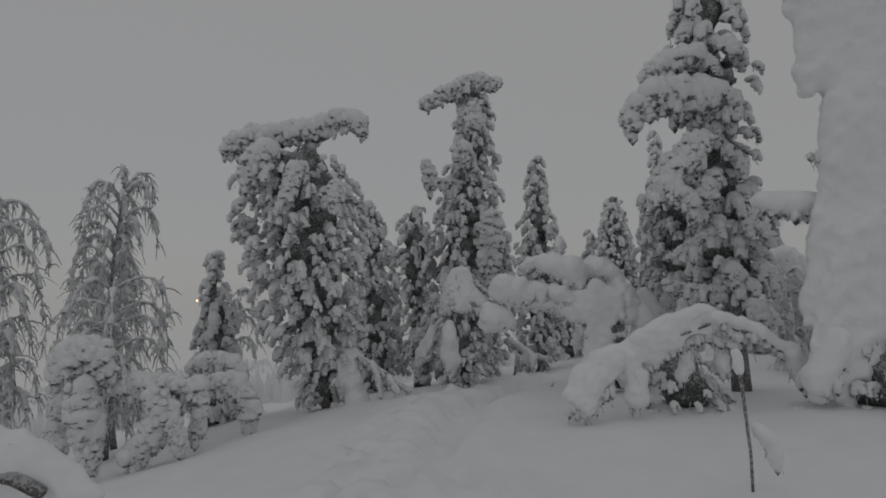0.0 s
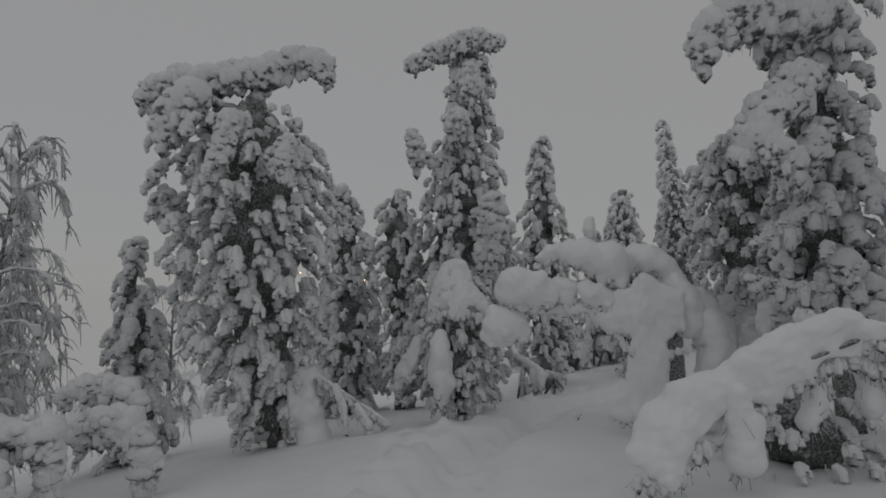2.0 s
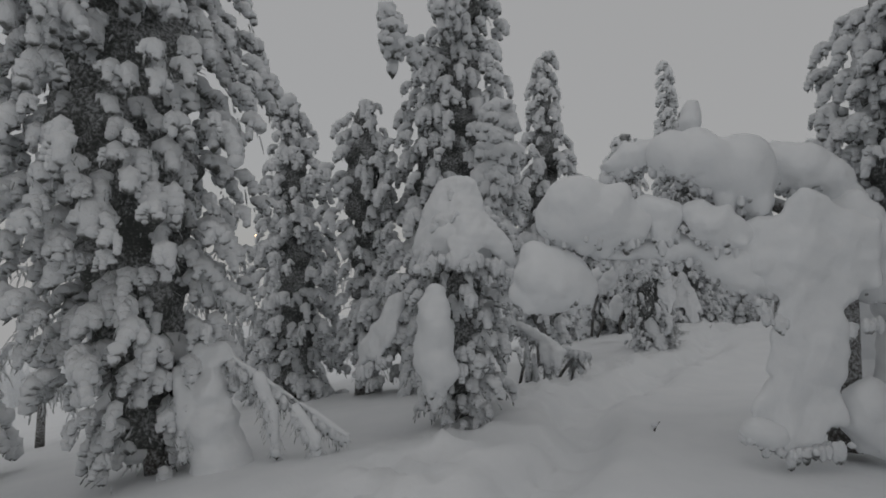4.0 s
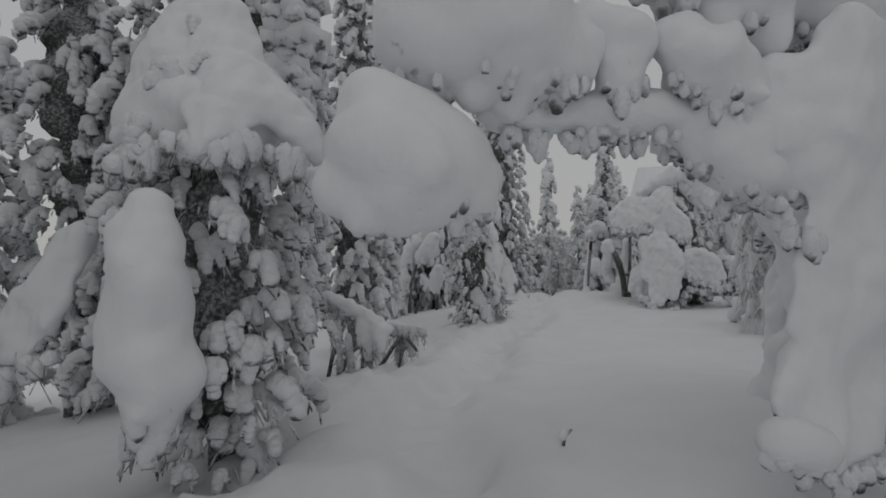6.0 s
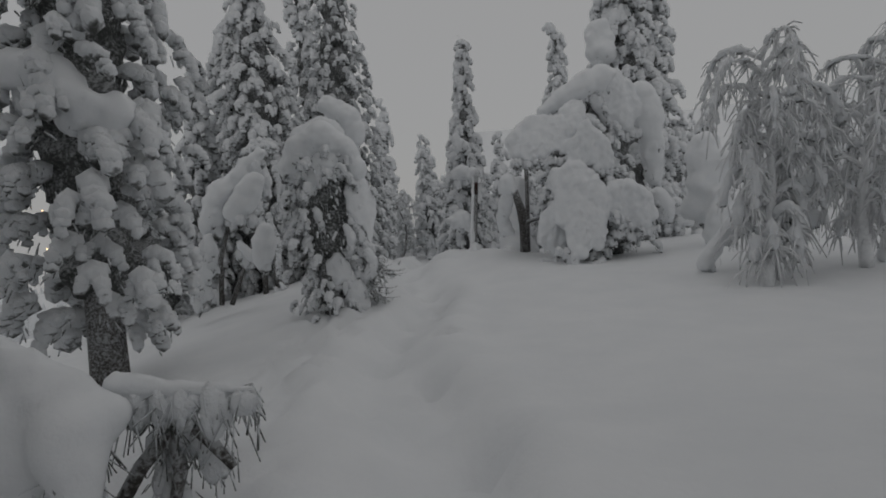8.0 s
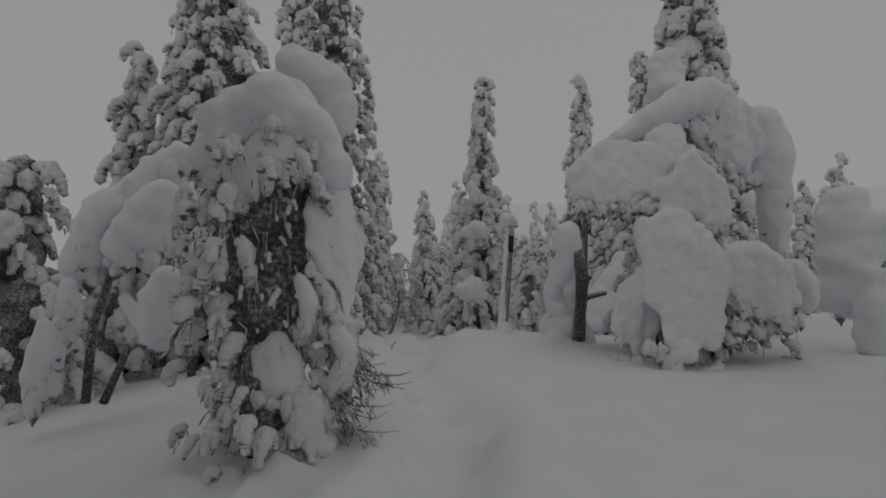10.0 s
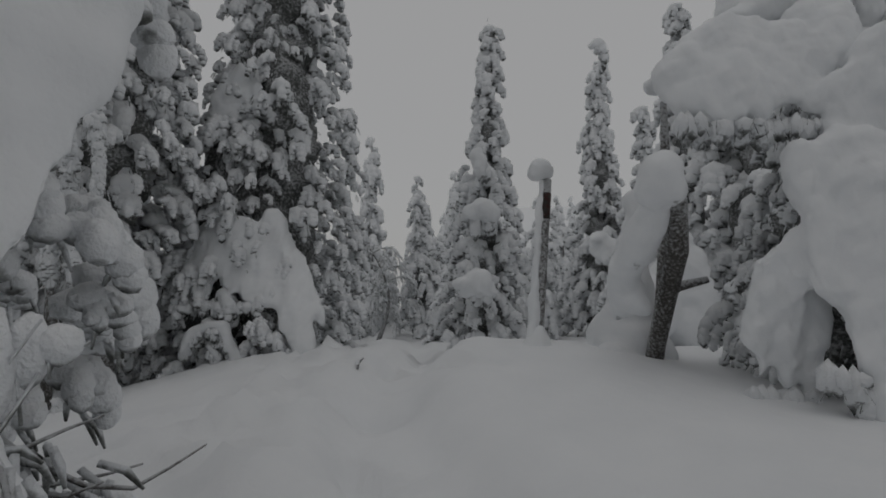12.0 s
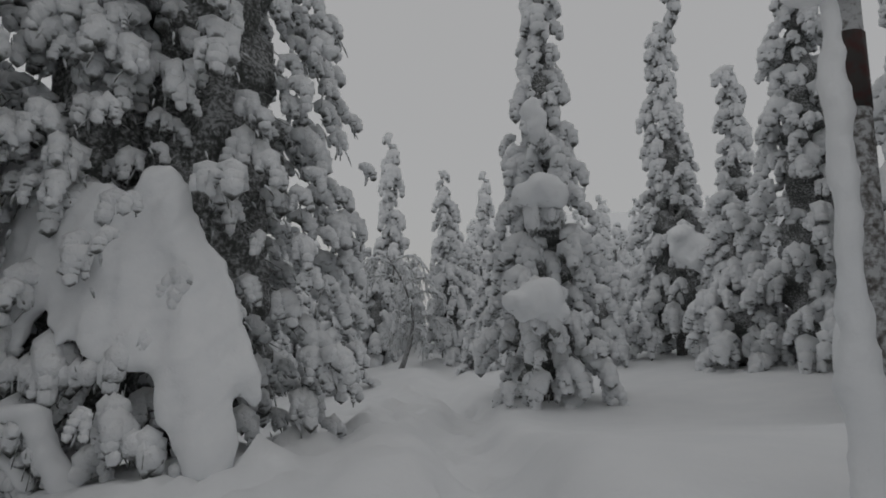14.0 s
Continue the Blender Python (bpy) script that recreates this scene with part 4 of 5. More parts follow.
laden("twin spruce bent under a huge snow saddle", (3.9, 15.3), 52, name="bowed_spruce", lump=0.075, puff=0.35, hang=1.2, twigs=1.6,
      slabs=([[(4.24, 14.84, 1.16, 0.07), (4.16, 14.92, 1.06, 0.10), (4.04, 15.06, 0.89, 0.15), (3.91, 15.19, 0.73, 0.19), (3.82, 15.29, 0.53, 0.17), (3.78, 15.34, 0.35, 0.12)],
             [(4.12, 14.84, 0.84, 0.13), (4.04, 14.92, 0.61, 0.17), (3.94, 15.04, 0.49, 0.14)],
             [(3.67, 15.17, 0.25, 0.10), (3.70, 15.15, 0.10, 0.10), (3.66, 15.21, -0.13, 0.09), (3.58, 15.29, -0.36, 0.07)]]
             + [[(4.10, 14.61, 0.29, 0.11), (4.08, 14.64, 0.11, 0.13), (4.06, 14.67, -0.04, 0.10)],
             [(4.27, 14.96, 0.99, 0.09), (4.31, 14.94, 0.83, 0.10)],
             [(3.60, 15.26, -0.02, 0.08), (3.55, 15.32, -0.25, 0.08), (3.54, 15.34, -0.47, 0.06)],
             [(3.98, 15.02, 0.13, 0.09), (4.06, 14.94, -0.02, 0.09)]]),
      stems=[[(3.84, 15.40, -0.57, 0.03), (3.86, 15.35, -0.04, 0.03), (3.98, 15.21, 0.49, 0.02), (4.20, 14.97, 0.94, 0.02)], [(3.93, 15.32, -0.57, 0.03), (4.06, 15.16, -0.12, 0.02), (4.19, 15.01, 0.29, 0.02)]])
laden("snow-crusted spruce standing on the slope", (3.6, 17.6), 53, (3.7, 17.7, 1.5), [(0, 0.8), (0.3, 0.85), (0.7, 0.5), (1, 0.25)], droop=0.9)
laden("dark spruce with a snowy tip", (4.85, 18.7), 54, (4.95, 18.7, 3.35), scaled(SPIRE, 0.8), droop=0.8, density=1.1, voxel=0.045, lump=0.1)
laden("broad spruce topped with snow", (5.75, 18.8), 55, (5.85, 18.9, 4.1), scaled([(0, 1), (0.4, 1), (0.7, 0.8), (0.92, 0.55), (1, 0.4)], 0.85), droop=0.8, voxel=0.045, lump=0.1, lumpy=True, slabs=[[(5.64, 19.07, 3.75, 0.17), (5.90, 18.80, 3.92, 0.23), (6.12, 18.60, 3.79, 0.20)]])
laden("low bush capped with snow", (2.2, 16.5), 56, name="bush", category="bush", hang=1.2, slabs=[[(3.40, 17.71, -0.38, 0.13), (3.60, 17.52, -0.30, 0.15), (3.74, 17.38, -0.33, 0.08)], [(3.48, 17.51, -0.59, 0.11), (3.56, 17.44, -0.69, 0.11)]])
laden("broad spruce hung with wide snow slabs", (6.85, 17.3), 57, (7.15, 17.55, 4.9), [(0, 0.75), (0.15, 0.9), (0.35, 0.85), (0.6, 0.68), (0.85, 0.42), (1, 0.25)],
      droop=0.75, density=1.0, lump=0.058, voxel=0.026, twigs=0.9, puff=0.4, hang=1.0,
      drapes=[([(6.10, 17.45, 0.47), (6.31, 17.09, 0.64), (6.53, 16.81, 0.59)], [(6.02, 17.22, -0.04), (6.23, 16.82, -0.07), (6.43, 16.62, -0.05)], 0.070),
             ([(6.40, 16.88, 0.43), (6.61, 16.80, 0.68), (6.78, 16.65, 0.40)], [(6.41, 16.57, -0.23), (6.63, 16.31, -0.52), (6.86, 16.26, -0.48)], 0.075),
             ([(6.28, 17.31, 1.79), (6.43, 17.15, 2.03), (6.55, 17.03, 1.90)], [(6.26, 17.36, 1.40), (6.41, 17.21, 1.44), (6.54, 17.08, 1.51)], 0.055),
             ([(6.19, 17.39, 1.04), (6.10, 17.49, 0.90)], [(6.09, 17.41, 0.26), (6.02, 17.55, 0.22)], 0.050)])
laden("shorter spruce grown into a taller one", (6.35, 17.45), 92, (6.51, 17.34, 2.17 ), [(0, 0.6), (0.3, 0.62), (0.6, 0.5), (0.85, 0.32), (1, 0.16)],
      droop=0.8, density=1.0, lump=0.06, voxel=0.026, twigs=0.8)
laden("small bush arched under snow beside a spruce", (6.1, 16.55), 58, name="bush", category="bush", lump=0.04, hang=1.0, voxel=0.022, slab_voxel=0.02,
      slabs=[[(5.97, 17.00, -0.46, 0.04), (6.00, 16.95, -0.31, 0.05), (6.10, 16.86, -0.25, 0.06), (6.18, 16.78, -0.25, 0.06), (6.22, 16.76, -0.40, 0.06), (6.30, 16.70, -0.56, 0.05)], [(6.01, 16.99, -0.67, 0.06), (6.13, 16.87, -0.63, 0.07), (6.24, 16.76, -0.59, 0.06)], [(6.10, 16.87, -0.41, 0.04), (6.17, 16.82, -0.51, 0.05)]])
laden("rimed spruce with dark trunk on the low side", (5.45, 17.2), 59, (5.45, 17.4, 4.3), scaled([(0, 0.3), (0.2, 0.5), (0.4, 0.9), (0.7, 0.8), (1, 0.35)], 0.75), low=0.18, droop=0.9, twigs=1.0, trunk=0.065, voxel=0.03, lump=0.07, density=1.2,
      lumpy=True, slabs=[[(5.71, 17.91, 0.36, 0.10), (5.70, 17.95, -0.01, 0.15), (5.76, 17.92, -0.32, 0.14), (5.86, 17.83, -0.51, 0.08)], [(5.65, 18.37, 0.71, 0.12), (5.79, 18.23, 0.76, 0.14), (5.93, 18.10, 0.62, 0.11)], [(5.87, 18.10, 1.30, 0.13), (6.01, 17.97, 1.20, 0.14)]])
laden("bowed spruce with a snow cap and trailing rimed boughs", (5.0, 15.8), 60, name="bowed_spruce", lump=0.035, hang=1.6, voxel=0.018, slab_voxel=0.022, twigs=3.0, foliage=RIMED, puff=0.8,
      lumpy=True, slabs=[[(4.95, 16.75, 1.38, 0.11), (5.04, 16.66, 1.46, 0.13), (5.13, 16.57, 1.47, 0.14), (5.21, 16.49, 1.42, 0.09)], [(5.05, 16.67, 1.28, 0.07), (5.10, 16.64, 0.93, 0.06), (5.08, 16.68, 0.58, 0.06)], [(5.17, 16.41, 1.21, 0.06), (5.21, 16.40, 0.88, 0.04), (5.20, 16.44, 0.51, 0.04)], [(5.07, 16.57, 0.45, 0.05), (5.16, 16.51, 0.02, 0.05), (5.14, 16.56, -0.44, 0.04)], [(4.97, 16.65, 0.75, 0.06), (5.01, 16.65, 0.14, 0.06)], [(5.11, 16.46, -0.57, 0.03), (5.21, 16.39, -0.72, 0.03)], [(5.05, 16.53, -0.63, 0.03), (5.14, 16.45, -0.78, 0.03)]],
      stems=[[(5.04, 16.84, -0.81, 0.04), (5.05, 16.76, 0.14, 0.04), (5.06, 16.68, 0.93, 0.03), (5.09, 16.62, 1.41, 0.02)]])
laden("snow tent of bowed spruce boughs", (8.2, 13.0), 63, (8.15, 12.95, 1.9), [(0, 0.75), (0.3, 0.7), (0.6, 0.5), (0.85, 0.3), (1, 0.15)], name="bowed_spruce", lump=0.055, density=0.8, droop=0.9, puff=0.5, hang=1.5, twigs=1.6, slab_voxel=0.028, wobble=0.14, voxel=0.024,
      drapes=([([(7.14, 13.61, 1.22), (7.34, 13.40, 1.44), (7.65, 13.16, 1.48)], [(7.06, 13.50, 0.95), (7.25, 13.24, 0.92), (7.58, 12.98, 0.95)], 0.090),
             ([(8.03, 12.98, 1.86), (8.28, 12.72, 2.01), (8.50, 12.51, 1.86)], [(8.27, 12.78, 1.29), (8.42, 12.63, 1.24), (8.58, 12.47, 1.29)], 0.095),
             ([(7.72, 13.16, 1.52), (7.88, 13.00, 1.69)], [(7.59, 13.03, 1.13), (7.78, 12.84, 1.26)], 0.080)]
             + [([(7.55, 12.93, 1.11), (7.68, 12.79, 1.31), (7.86, 12.63, 1.07)], [(7.55, 12.96, 0.81), (7.75, 12.76, 0.74), (7.97, 12.55, 0.76)], 0.085),
             ([(7.36, 13.07, 0.84), (7.55, 12.82, 0.77), (7.70, 12.62, 0.56)], [(7.16, 12.91, -0.19), (7.34, 12.68, -0.48), (7.57, 12.52, -0.35)], 0.100),
             ([(7.69, 12.63, 0.45), (7.89, 12.43, 0.51), (8.12, 12.21, 0.39)], [(7.82, 12.54, -0.05), (8.00, 12.36, -0.11), (8.22, 12.14, -0.01)], 0.085),
             ([(7.22, 13.18, 0.29), (7.41, 12.98, 0.37)], [(7.18, 13.26, -0.35), (7.44, 13.01, -0.39)], 0.075)]),
      slabs=[[(7.61, 13.40, 1.57, 0.12), (7.81, 13.20, 1.71, 0.16), (8.01, 12.99, 1.90, 0.21), (8.18, 12.82, 1.99, 0.20)],
             [(8.64, 12.52, 1.75, 0.17), (8.74, 12.45, 1.41, 0.19), (8.77, 12.45, 0.97, 0.17), (8.82, 12.43, 0.58, 0.15)],
             [(8.47, 12.22, 0.37, 0.12), (8.54, 12.16, 0.11, 0.12)]])
laden("forked dead trunk leaning over with snow balls on its stubs", (7.68, 13.92), 64, name="dead_trunk", puff=0.35, category="dead tree", lump=0.05, hang=0.0, slab_voxel=0.02, wobble=0.12,
      slabs=[[(8.00, 14.17, 0.69, 0.13), (8.00, 14.18, 0.52, 0.14), (7.99, 14.21, 0.24, 0.17), (7.99, 14.23, -0.03, 0.22), (7.99, 14.26, -0.28, 0.29), (8.00, 14.26, -0.48, 0.36)], [(7.35, 13.95, 0.00, 0.09), (7.21, 13.86, 0.19, 0.09), (7.12, 13.73, 0.34, 0.09), (7.07, 13.63, 0.49, 0.08)], [(6.96, 13.58, 0.57, 0.09), (6.99, 13.55, 0.67, 0.12), (7.02, 13.53, 0.59, 0.10)],
             [(7.29, 13.86, 0.02, 0.08), (7.33, 13.83, -0.02, 0.055)], [(7.71, 13.91, 1.38, 0.09), (7.75, 13.86, 1.40, 0.10)], [(7.62, 14.20, -0.33, 0.09), (7.71, 14.12, -0.45, 0.16), (7.81, 14.03, -0.55, 0.09)]],
      stems=[[(7.74, 13.96, -0.48, 0.055), (7.70, 13.91, -0.27, 0.055), (7.53, 13.77, 0.03, 0.055), (7.31, 13.62, 0.29, 0.06), (7.09, 13.53, 0.53, 0.05)], [(7.86, 13.97, -0.36, 0.04), (7.85, 13.92, 0.39, 0.03), (7.83, 13.89, 0.95, 0.03), (7.81, 13.89, 1.29, 0.02)], [(7.51, 13.79, 0.03, 0.04), (7.58, 13.72, 0.10, 0.03), (7.70, 13.60, 0.14, 0.02)]])
laden("snow mound over a buried bush", (9.1, 12.1), 66, name="bush", category="bush", hang=0.4, slab_voxel=0.045,
      slabs=[[(9.43, 12.00, 1.10, 0.16), (9.45, 12.00, 0.78, 0.27), (9.48, 11.99, 0.38, 0.32), (9.37, 12.12, 0.10, 0.23)], [(9.38, 11.78, 0.80, 0.12), (9.58, 11.59, 0.82, 0.14), (9.78, 11.40, 0.77, 0.17)], [(9.23, 11.69, 0.22, 0.21), (9.18, 11.75, -0.10, 0.18), (9.15, 11.79, -0.33, 0.15)]])
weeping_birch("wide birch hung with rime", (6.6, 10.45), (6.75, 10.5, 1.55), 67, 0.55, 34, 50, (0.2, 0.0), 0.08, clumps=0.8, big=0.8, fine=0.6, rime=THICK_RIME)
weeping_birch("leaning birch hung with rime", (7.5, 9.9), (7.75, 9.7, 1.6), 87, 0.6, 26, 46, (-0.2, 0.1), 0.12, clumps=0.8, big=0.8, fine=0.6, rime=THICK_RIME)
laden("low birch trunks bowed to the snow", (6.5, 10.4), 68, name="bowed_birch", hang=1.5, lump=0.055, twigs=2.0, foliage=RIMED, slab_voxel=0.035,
      slabs=[[(7.04, 11.13, -0.33, 0.09), (7.29, 10.95, 0.06, 0.09), (7.56, 10.71, 0.31, 0.12), (7.92, 10.38, 0.48, 0.12), (8.25, 10.05, 0.53, 0.12)], [(8.02, 10.00, 0.49, 0.11), (8.33, 9.68, 0.50, 0.11), (8.61, 9.40, 0.55, 0.11), (8.76, 9.22, 0.37, 0.10)], [(7.06, 10.56, -0.19, 0.09), (7.22, 10.45, 0.06, 0.10), (7.37, 10.29, 0.10, 0.09)], [(7.78, 9.81, -0.31, 0.10), (7.88, 9.76, -0.02, 0.10), (8.03, 9.63, 0.14, 0.09)]])
laden("tall snow-crusted spruce behind bowed boughs", (11.3, 14.1), 69, (11.4, 14.2, 6.0), scaled(SPIRE, 1.2), lump=0.12, voxel=0.045, density=1.2,
      slabs=[[(10.58, 14.24, 3.41, 0.22), (10.62, 14.22, 3.00, 0.27)]])
laden("tall snow-crusted spruce with a second tip", (13.6, 14.6), 70, (13.7, 14.8, 6.2), scaled(SPIRE, 1.2), lump=0.12, voxel=0.045)
laden("slender snow-covered spruce spire", (10.6, 17.85), 71, (10.95, 18.0, 4.35), [(0, 0.68), (0.12, 0.75), (0.3, 0.68), (0.5, 0.45), (0.75, 0.29), (0.92, 0.22), (1, 0.15)],
      lump=0.10, voxel=0.035, density=1.2, slabs=[[(9.95, 17.54, 1.05, 0.15), (10.06, 17.43, 1.14, 0.18), (10.18, 17.33, 1.04, 0.15)], [(9.73, 17.43, 0.04, 0.16), (9.87, 17.31, 0.10, 0.18), (9.98, 17.21, -0.06, 0.13)], [(9.89, 17.38, 1.84, 0.12), (9.94, 17.34, 1.71, 0.14)]])
laden("slender spruce spire with a hooked tip", (16.4, 19.0), 72, (16.9, 19.4, 5.9), scaled(SPIRE, 1.05), lump=0.12, voxel=0.045, density=1.2,
      slabs=[[(15.13, 18.22, 5.17, 0.11), (15.00, 18.32, 5.39, 0.11), (14.90, 18.42, 5.28, 0.09)], [(14.59, 18.06, 0.91, 0.30), (14.75, 17.95, 0.61, 0.34)]])
laden("tall slim spruce spire beyond the bowed tree", (8.1, 20.4), 93, (8.15, 20.4, 7.4), [(0, 0.6), (0.3, 0.55), (0.6, 0.42), (0.85, 0.3), (1, 0.14)], lump=0.11, voxel=0.05)
laden("low spruce mounded over with snow", (14.3, 17.2), 73, (14.4, 17.3, 1.6), scaled(SPIRE, 0.9), lump=0.12, voxel=0.05)
weeping_birch("young birch bent into a hoop", (12.9, 23.4), (12.5, 23.3, 0.9), 74, 0.9, 20, 40, (0.5, 0))
weeping_birch("rime-coated young birch on the far slope", (-5.2, 12.0), (-5.1, 12.1, 1.6), 75, 0.9, 18, 45)
weeping_birch("rime-coated young birch on the far slope", (-3.1, 12.6), (-3.2, 12.7, 1.4), 76, 0.9, 18, 45)
weeping_birch("rime-coated young birch on the far slope", (-0.9, 15.6), (-0.8, 15.6, 1.2), 77, 1.0, 18, 45)
weeping_birch("rime-coated young birch on the far slope", (-7.9, 11.5), (-8.0, 11.6, 2.3), 78, 1.1, 20, 50)
laden("small snowy spruce lower on the slope", (-2.6, 14.5), 79, (-2.6, 14.6, 1.5), scaled(SPIRE, 0.8), lump=0.09, voxel=0.045)
laden("small snowy spruce lower on the slope", (0.6, 17.5), 80, (0.6, 17.6, 1.6), scaled(SPIRE, 0.8), lump=0.09, voxel=0.045)
laden("rimed spruce at the clearing's edge", (14.3, 16.2), 83, (14.4, 16.3, 5.4), scaled(SPIRE, 1.1), lump=0.11, voxel=0.05)
laden("slim snowy spruce at the clearing's edge", (15.8, 17.6), 84, (15.9, 17.7, 4.1), scaled(SPIRE, 0.75), lump=0.11, voxel=0.05)
laden("mound of snow over a bent bush", (9.65, 15.15), 85, name="bush", category="bush", hang=0.8, slab_voxel=0.035, lump=0.07, puff=0.5,
      slabs=[[(10.04, 14.65, 0.53, 0.12), (10.00, 14.71, 0.28, 0.21), (9.92, 14.82, -0.00, 0.25), (9.84, 14.92, -0.33, 0.23)], [(10.12, 14.59, 0.40, 0.14), (10.20, 14.56, -0.01, 0.25), (10.18, 14.62, -0.42, 0.26)]])


def marker_post():
    paint, nodes, links, shader = material("worn_red_paint", 0.7)
    worn = noise_node(nodes, links, 26.0)
    links.new(ramp_node(nodes, links, worn.outputs[0], [(0.40, (0.06, 0.022, 0.020)), (0.56, (0.045, 0.04, 0.038))]).outputs[0], shader.inputs["Base Color"])
    x, y = 7.25, 14.49
    z = gz(x, y)
    root = new("marker_post")
    root.location = (x, y, z - 0.1)
    tip = (0.19, 0.05)
    rng = np.random.default_rng(8)

    def along(u, r):
        return (tip[0] * u, tip[1] * u, 1.19 * u, r)

    part("post", tubes_mesh([[along(u, 0.034) for u in np.linspace(0, 1, 8)]], 14), BARK, root, "weathered round wooden post")
    part("painted_band", tubes_mesh([[along(u, 0.0362) for u in (0.77, 0.82, 0.87, 0.92)]], 14), paint, root, "worn red painted band")
    side = [(p[0] - 0.030, p[1] + 0.020, p[2], 0.035 + 0.004 * math.sin(9 * p[2]) + 0.006 * (1 - p[2])) for p in (along(u, 0) for u in np.linspace(0.05, 0.99, 14))]
    part("rime_crust", lumps_mesh(chain(side, rng, 0.10, 1.0, 0.3), 0.012, 3, 0.20, 3, fine=0.6), SNOW, root, "rime plastered on one side")
    part("snow_cap", lumps_mesh(chain([(tip[0] - 0.055, tip[1] + 0.05, 1.240, 0.066), (tip[0] - 0.030, tip[1] + 0.030, 1.268, 0.074), (tip[0] - 0.005, tip[1] + 0.005, 1.240, 0.060)], rng, 0.1, 0.95, 0.3), 0.014, 4, 0.14, 5, fine=0.2), SNOW, root, "rounded snow cap")
    part("snow_foot", lumps_mesh(chain([(0, 0, 0.03, 0.12), (0.01, 0, 0.09, 0.095), (0.025, 0, 0.17, 0.06)], rng, 0.1, 1.0, 0.4), 0.025, 5, 0.1, 3), SNOW, root, "snow drifted round the foot")
    return tagged(root, "round wooden trail post with red band and snow cap", "post")


marker_post()


def broken_twigs():
    """Bare twigs that droop out of the hooded spruce, low over the trail."""
    rng = np.random.default_rng(9)
    root = new("broken_bough")
    root.location = (4.36, 13.2, -0.12)
    fine = []
    for k in range(24):
        az = rng.uniform(-1.6, 0.2)
        z = rng.uniform(-0.35, 0.12)
        r = rng.uniform(0.16, 0.40)
        way = np.array((math.cos(az), math.sin(az), 0))
        across, sag, kink = np.array((-way[1], way[0], 0)), rng.uniform(0.06, 0.20), rng.normal() * 0.04
        pts = [(*(way * (0.02 + r * f) + across * kink * math.sin(4.5 * f) + (0, 0, z + 0.12 - sag * math.sin(2.0 * f) + 0.004 * rng.normal())), 0.0036 * (1.1 - f) + 0.001) for f in np.linspace(0, 1, 7)]
        part("twig", tubes_mesh([pts], 5), BARK, root)
        for _ in range(16):
            p = np.array(pts[rng.integers(0, 5)][:3]) + rng.normal(size=3) * 0.012
            long = rng.uniform(0.025, 0.06)
            out = rng.normal(size=3) * long * 0.4 + way * long * 0.4
            fine.append([(*p, 0.005), (*(p + out * 0.6 - (0, 0, long * 0.4)), 0.0055), (*(p + out - (0, 0, long)), 0.002)])
    tagged(part("foliage", tubes_mesh(fine, 3), NEEDLES, root, "dark frosted needles"), kind="stuff")
    return tagged(root, "bare broken spruce twigs above the trail snow", "bough")


broken_twigs()


def ground_stick(x, y, seed):
    rng = np.random.default_rng(seed)
    root = new("stick")
    root.location = (x, y, gz(x, y))
    part("stem", tubes_mesh([[(0, 0, -0.03, 0.008), (0.02, 0.01, 0.03, 0.008), (0.05, 0.0, 0.06, 0.005)]], 6), BARK, root, "short dark twig")
    part("snow_clump", lumps_mesh(chain([(0, 0.0, 0.035, 0.014), (0.015, 0.008, 0.05, 0.013)], rng), 0.008, seed, 0.05), SNOW, root)
    return tagged(root, "short dark twig poking from the snow", "stick")


ground_stick(*(1.63, 7.84), 81)
ground_stick(*(6.30, 15.12), 82)


# ---- woods round about ----
def far_tree(seed, height, width, lump, voxel):
    return laden("distant spruce coated in rime and snow", (0, 0), seed, (0.15, 0.1, gz(0, 0) + height), scaled(SPIRE, width), lump=lump, voxel=voxel, density=1.1,
                 twigs=0.0, trunk=0.08, group="distant spruces", droop=0.7, hang=0)


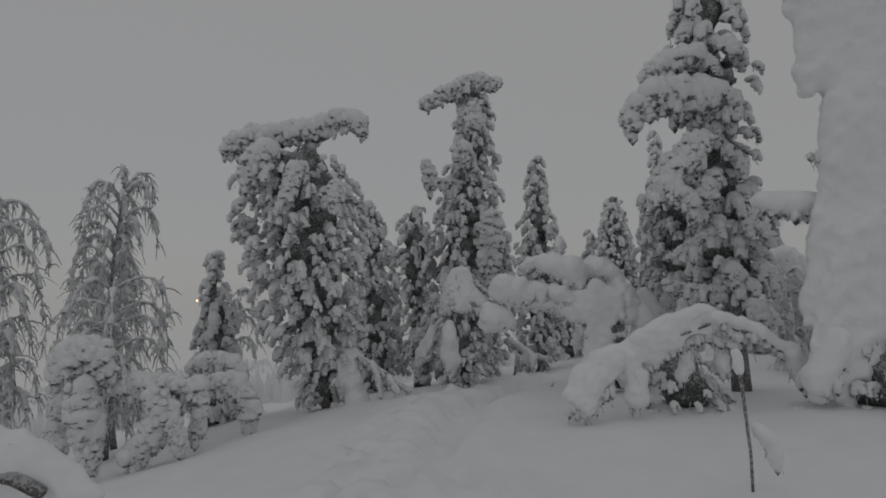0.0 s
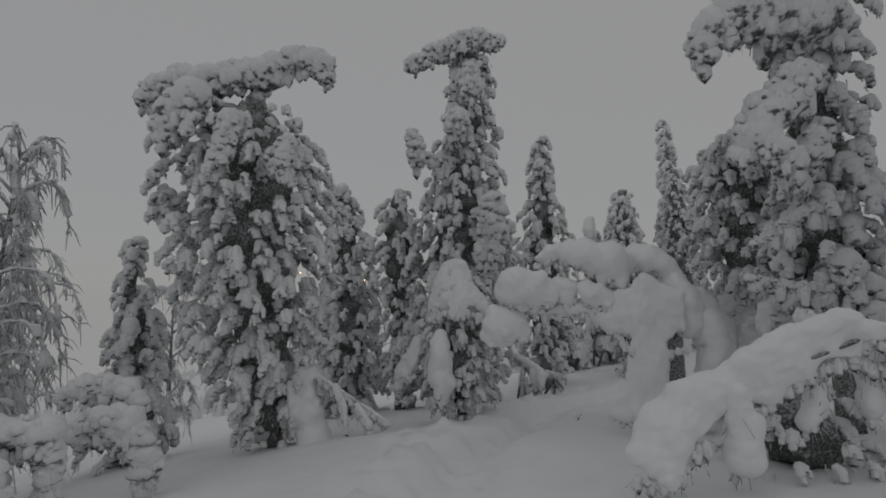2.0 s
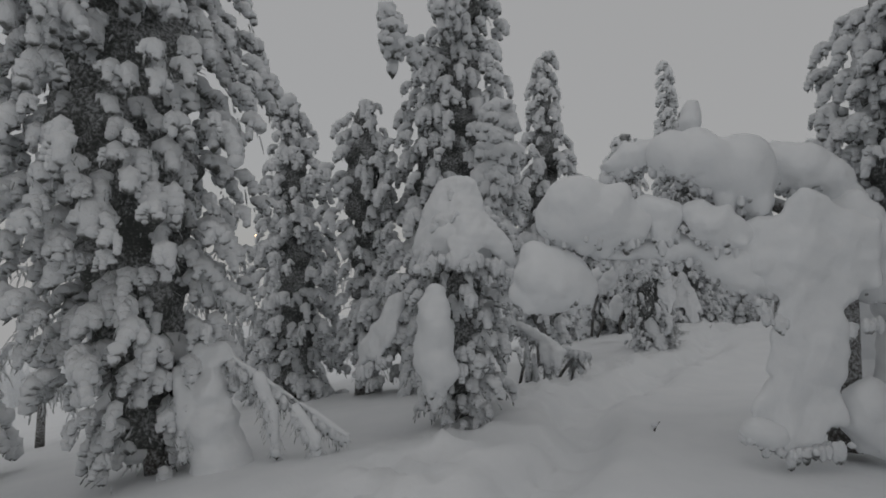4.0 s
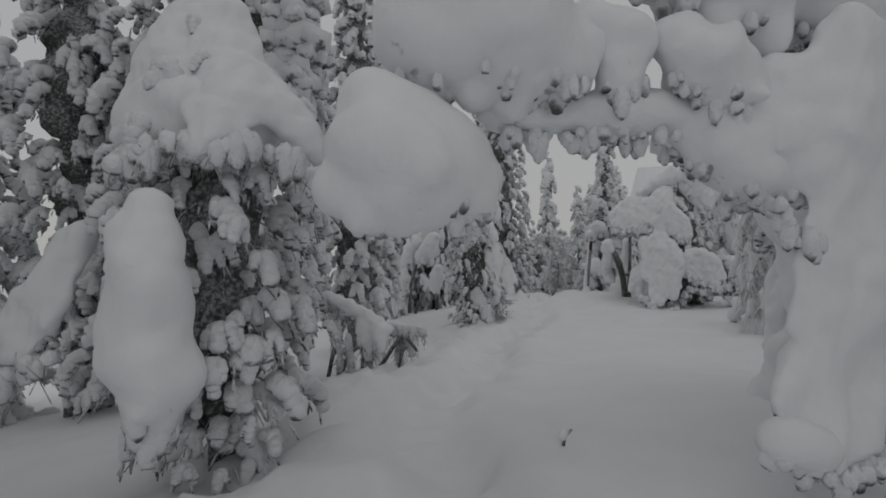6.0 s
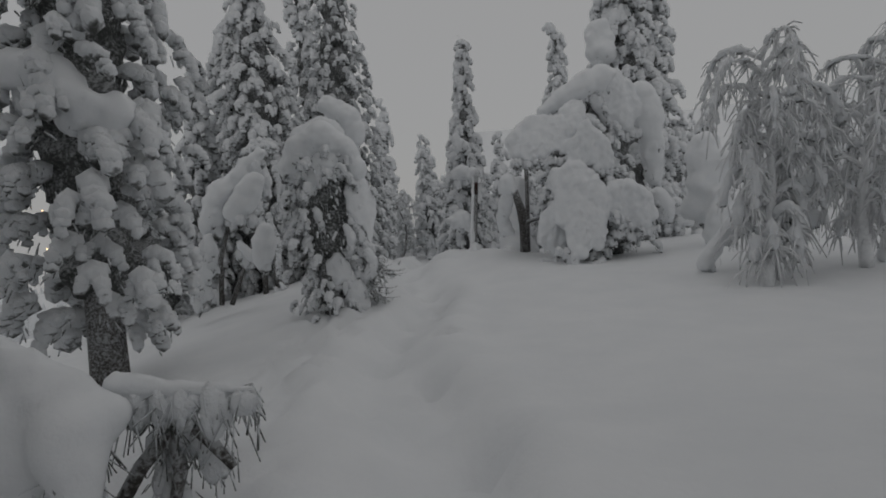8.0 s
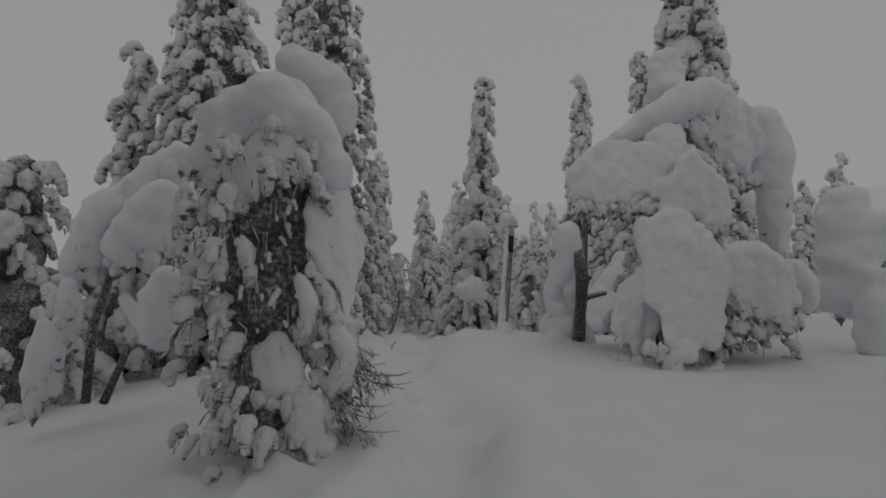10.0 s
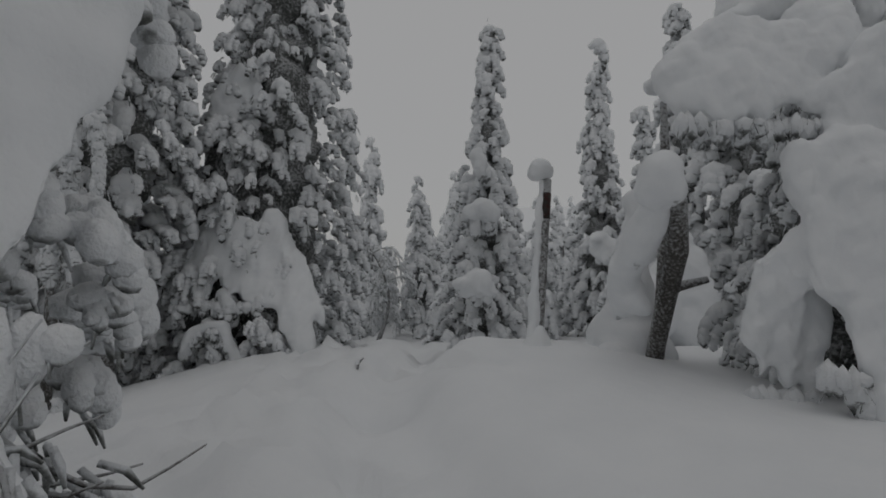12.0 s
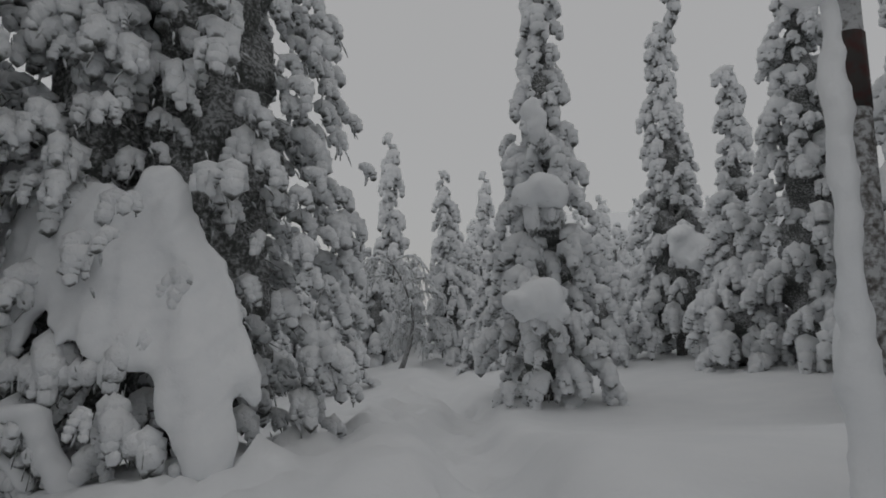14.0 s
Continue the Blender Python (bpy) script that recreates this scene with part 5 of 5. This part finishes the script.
def woods():
    """Spruces round the clearing: finer ones near it, coarser ones behind."""
    rng = np.random.default_rng(77)
    sizes = ((4.6, 0.75), (3.4, 0.7), (2.2, 0.7))
    fine = [far_tree(90 + k, h, w, 0.135, 0.07) for k, (h, w) in enumerate(sizes)]
    coarse = [far_tree(95 + k, h, w, 0.21, 0.12) for k, (h, w) in enumerate(sizes)]
    spots = [(15.6, 27.5, 6.9), (20.2, 30.0, 5.6), (20.5, 28.3, 6.2), (24.5, 25.5, 5.0), (9.5, 27.0, 3.8), (11.5, 28.0, 4.4), (14.0, 25.6, 3.0), (17.5, 24.5, 3.2),
             (11.0, 24.0, 2.0), (16.0, 23.0, 2.6), (18.6, 22.0, 3.0), (19.5, 18.5, 3.6), (15.0, 21.4, 1.8), (10.6, 22.2, 2.2), (8.6, 22.6, 2.6)]
    tries = 0
    while len(spots) < 165 and tries < 6000:
        tries += 1
        head, d = radians(rng.uniform(4, 125)), 12 + 46 * rng.uniform() ** 1.2
        x, y = 5 + d * math.sin(head), 10 + d * math.cos(head)
        if (x < 12 and y < 19) or (x < 18 and 12 < y < 21) or min(math.hypot(x - a, y - b) for a, b, *_ in spots) < 1.3:
            continue
        spots.append((x, y, rng.uniform(2.0, 5.2)))
    wall = np.random.default_rng(31)
    while len(spots) < 235:
        head, d = radians(wall.uniform(12, 62)), wall.uniform(9.5, 25)
        x, y = 6 + d * math.sin(head), 14 + d * math.cos(head)
        if min(math.hypot(x - a, y - b) for a, b in ((10.6, 17.85), (16.4, 19.0), (12.9, 23.4), (11.3, 21.5))) < 1.6 or min(math.hypot(x - a, y - b) for a, b, *_ in spots) < 0.75:
            continue
        spots.append((x, y, wall.uniform(1.3, 2.2) + 0.07 * d))
    for k, (x, y, height) in enumerate(spots):
        which = min(range(3), key=lambda j: abs(sizes[j][0] - height) + rng.uniform(0, 0.8))
        own = (fine if math.hypot(x - 6, y - 14) < 14 or k < 12 else coarse)[which]
        s = height / sizes[which][0]
        w = 0.7 * s + 0.3
        copy_thing(own, Matrix.LocRotScale((x, y, gz(x, y) - 0.05), Euler((rng.normal() * 0.03, rng.normal() * 0.03, rng.uniform(0, 6.28))), (w, w, s)))
    for own in fine + coarse:
        for o in (*own.children_recursive, own):
            bpy.data.objects.remove(o)


woods()


def fell_forest():
    """Tiny trees over the far fell, too far to tell apart."""
    rng = np.random.default_rng(78)
    verts, faces = [], []
    for _ in range(5200):
        head, d = radians(rng.uniform(-75, 40)), rng.uniform(90, 820)
        x, y = 5 + d * math.sin(head), 10 + d * math.cos(head)
        if math.sin(x * 0.013) + math.sin(y * 0.017 + x * 0.006) < rng.uniform(-0.9, 0.7):
            continue
        z, h = gz(x, y), rng.uniform(4, 8)
        n = len(verts)
        turn = rng.uniform(0, 2)
        for r, up in ((0.22, 0.0), (0.14, 0.5)):
            verts.extend((x + h * r * math.cos(turn + k * 1.256), y + h * r * math.sin(turn + k * 1.256), z + h * up) for k in range(5))
        verts.append((x, y, z + h))
        for k in range(5):
            j = (k + 1) % 5
            faces += [(n + k, n + j, n + 5 + j, n + 5 + k), (n + 5 + k, n + 5 + j, n + 10)]
    mesh = bpy.data.meshes.new("fell_forest")
    mesh.from_pydata(verts, [], faces)
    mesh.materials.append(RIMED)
    return tagged(new("fell_forest", mesh), "far frosted forest on the fell side", "forest", kind="stuff")


fell_forest()


def valley_lamps():
    m = bpy.data.materials.new("lamp_glow")
    m.use_nodes = True
    shader = m.node_tree.nodes["Principled BSDF"]
    shader.inputs["Emission Color"].default_value = (1.0, 0.62, 0.30, 1)
    shader.inputs["Emission Strength"].default_value = 2.2
    shader.inputs["Base Color"].default_value = (0.8, 0.7, 0.6, 1)
    rng = np.random.default_rng(79)
    lamp = bpy.data.meshes.new("lamp_head")
    lamp.from_pydata((BALL[0] * 0.8).tolist(), [], BALL[1].tolist())
    for x, y, z in [(-211.5, 419.7, -0.4), (-67.9, 432.3, -9.7), (-137.4, 498.9, 25.0), (-78.4, 464.7, 17.0), (-78.9, 506.4, 16.0), (-72.2, 483.8, 19.9), (-87.6, 488.1, 14.1), (84.7, 826.1, 30.0), (94.0, 817.2, 25.4), (94.9, 761.5, 4.2), (82.7, 718.7, -19.2), (76.9, 696.9, -28.3)]:
        root = new("slope_lamp")
        ground = gz(x, y)
        root.location = (x, y, ground)
        up = max(z - ground, 2.0)
        part("mast", tubes_mesh([[(0, 0, 0, 0.06), (0, 0, up, 0.04)]], 6), BARK, root)
        head = part("lamp_head", lamp, m, root, "small warm lamp")
        head.location = (0, 0, up)
        tagged(root, "far warm slope lamp on a mast", "lamp", "lamps in the valley")


valley_lamps()
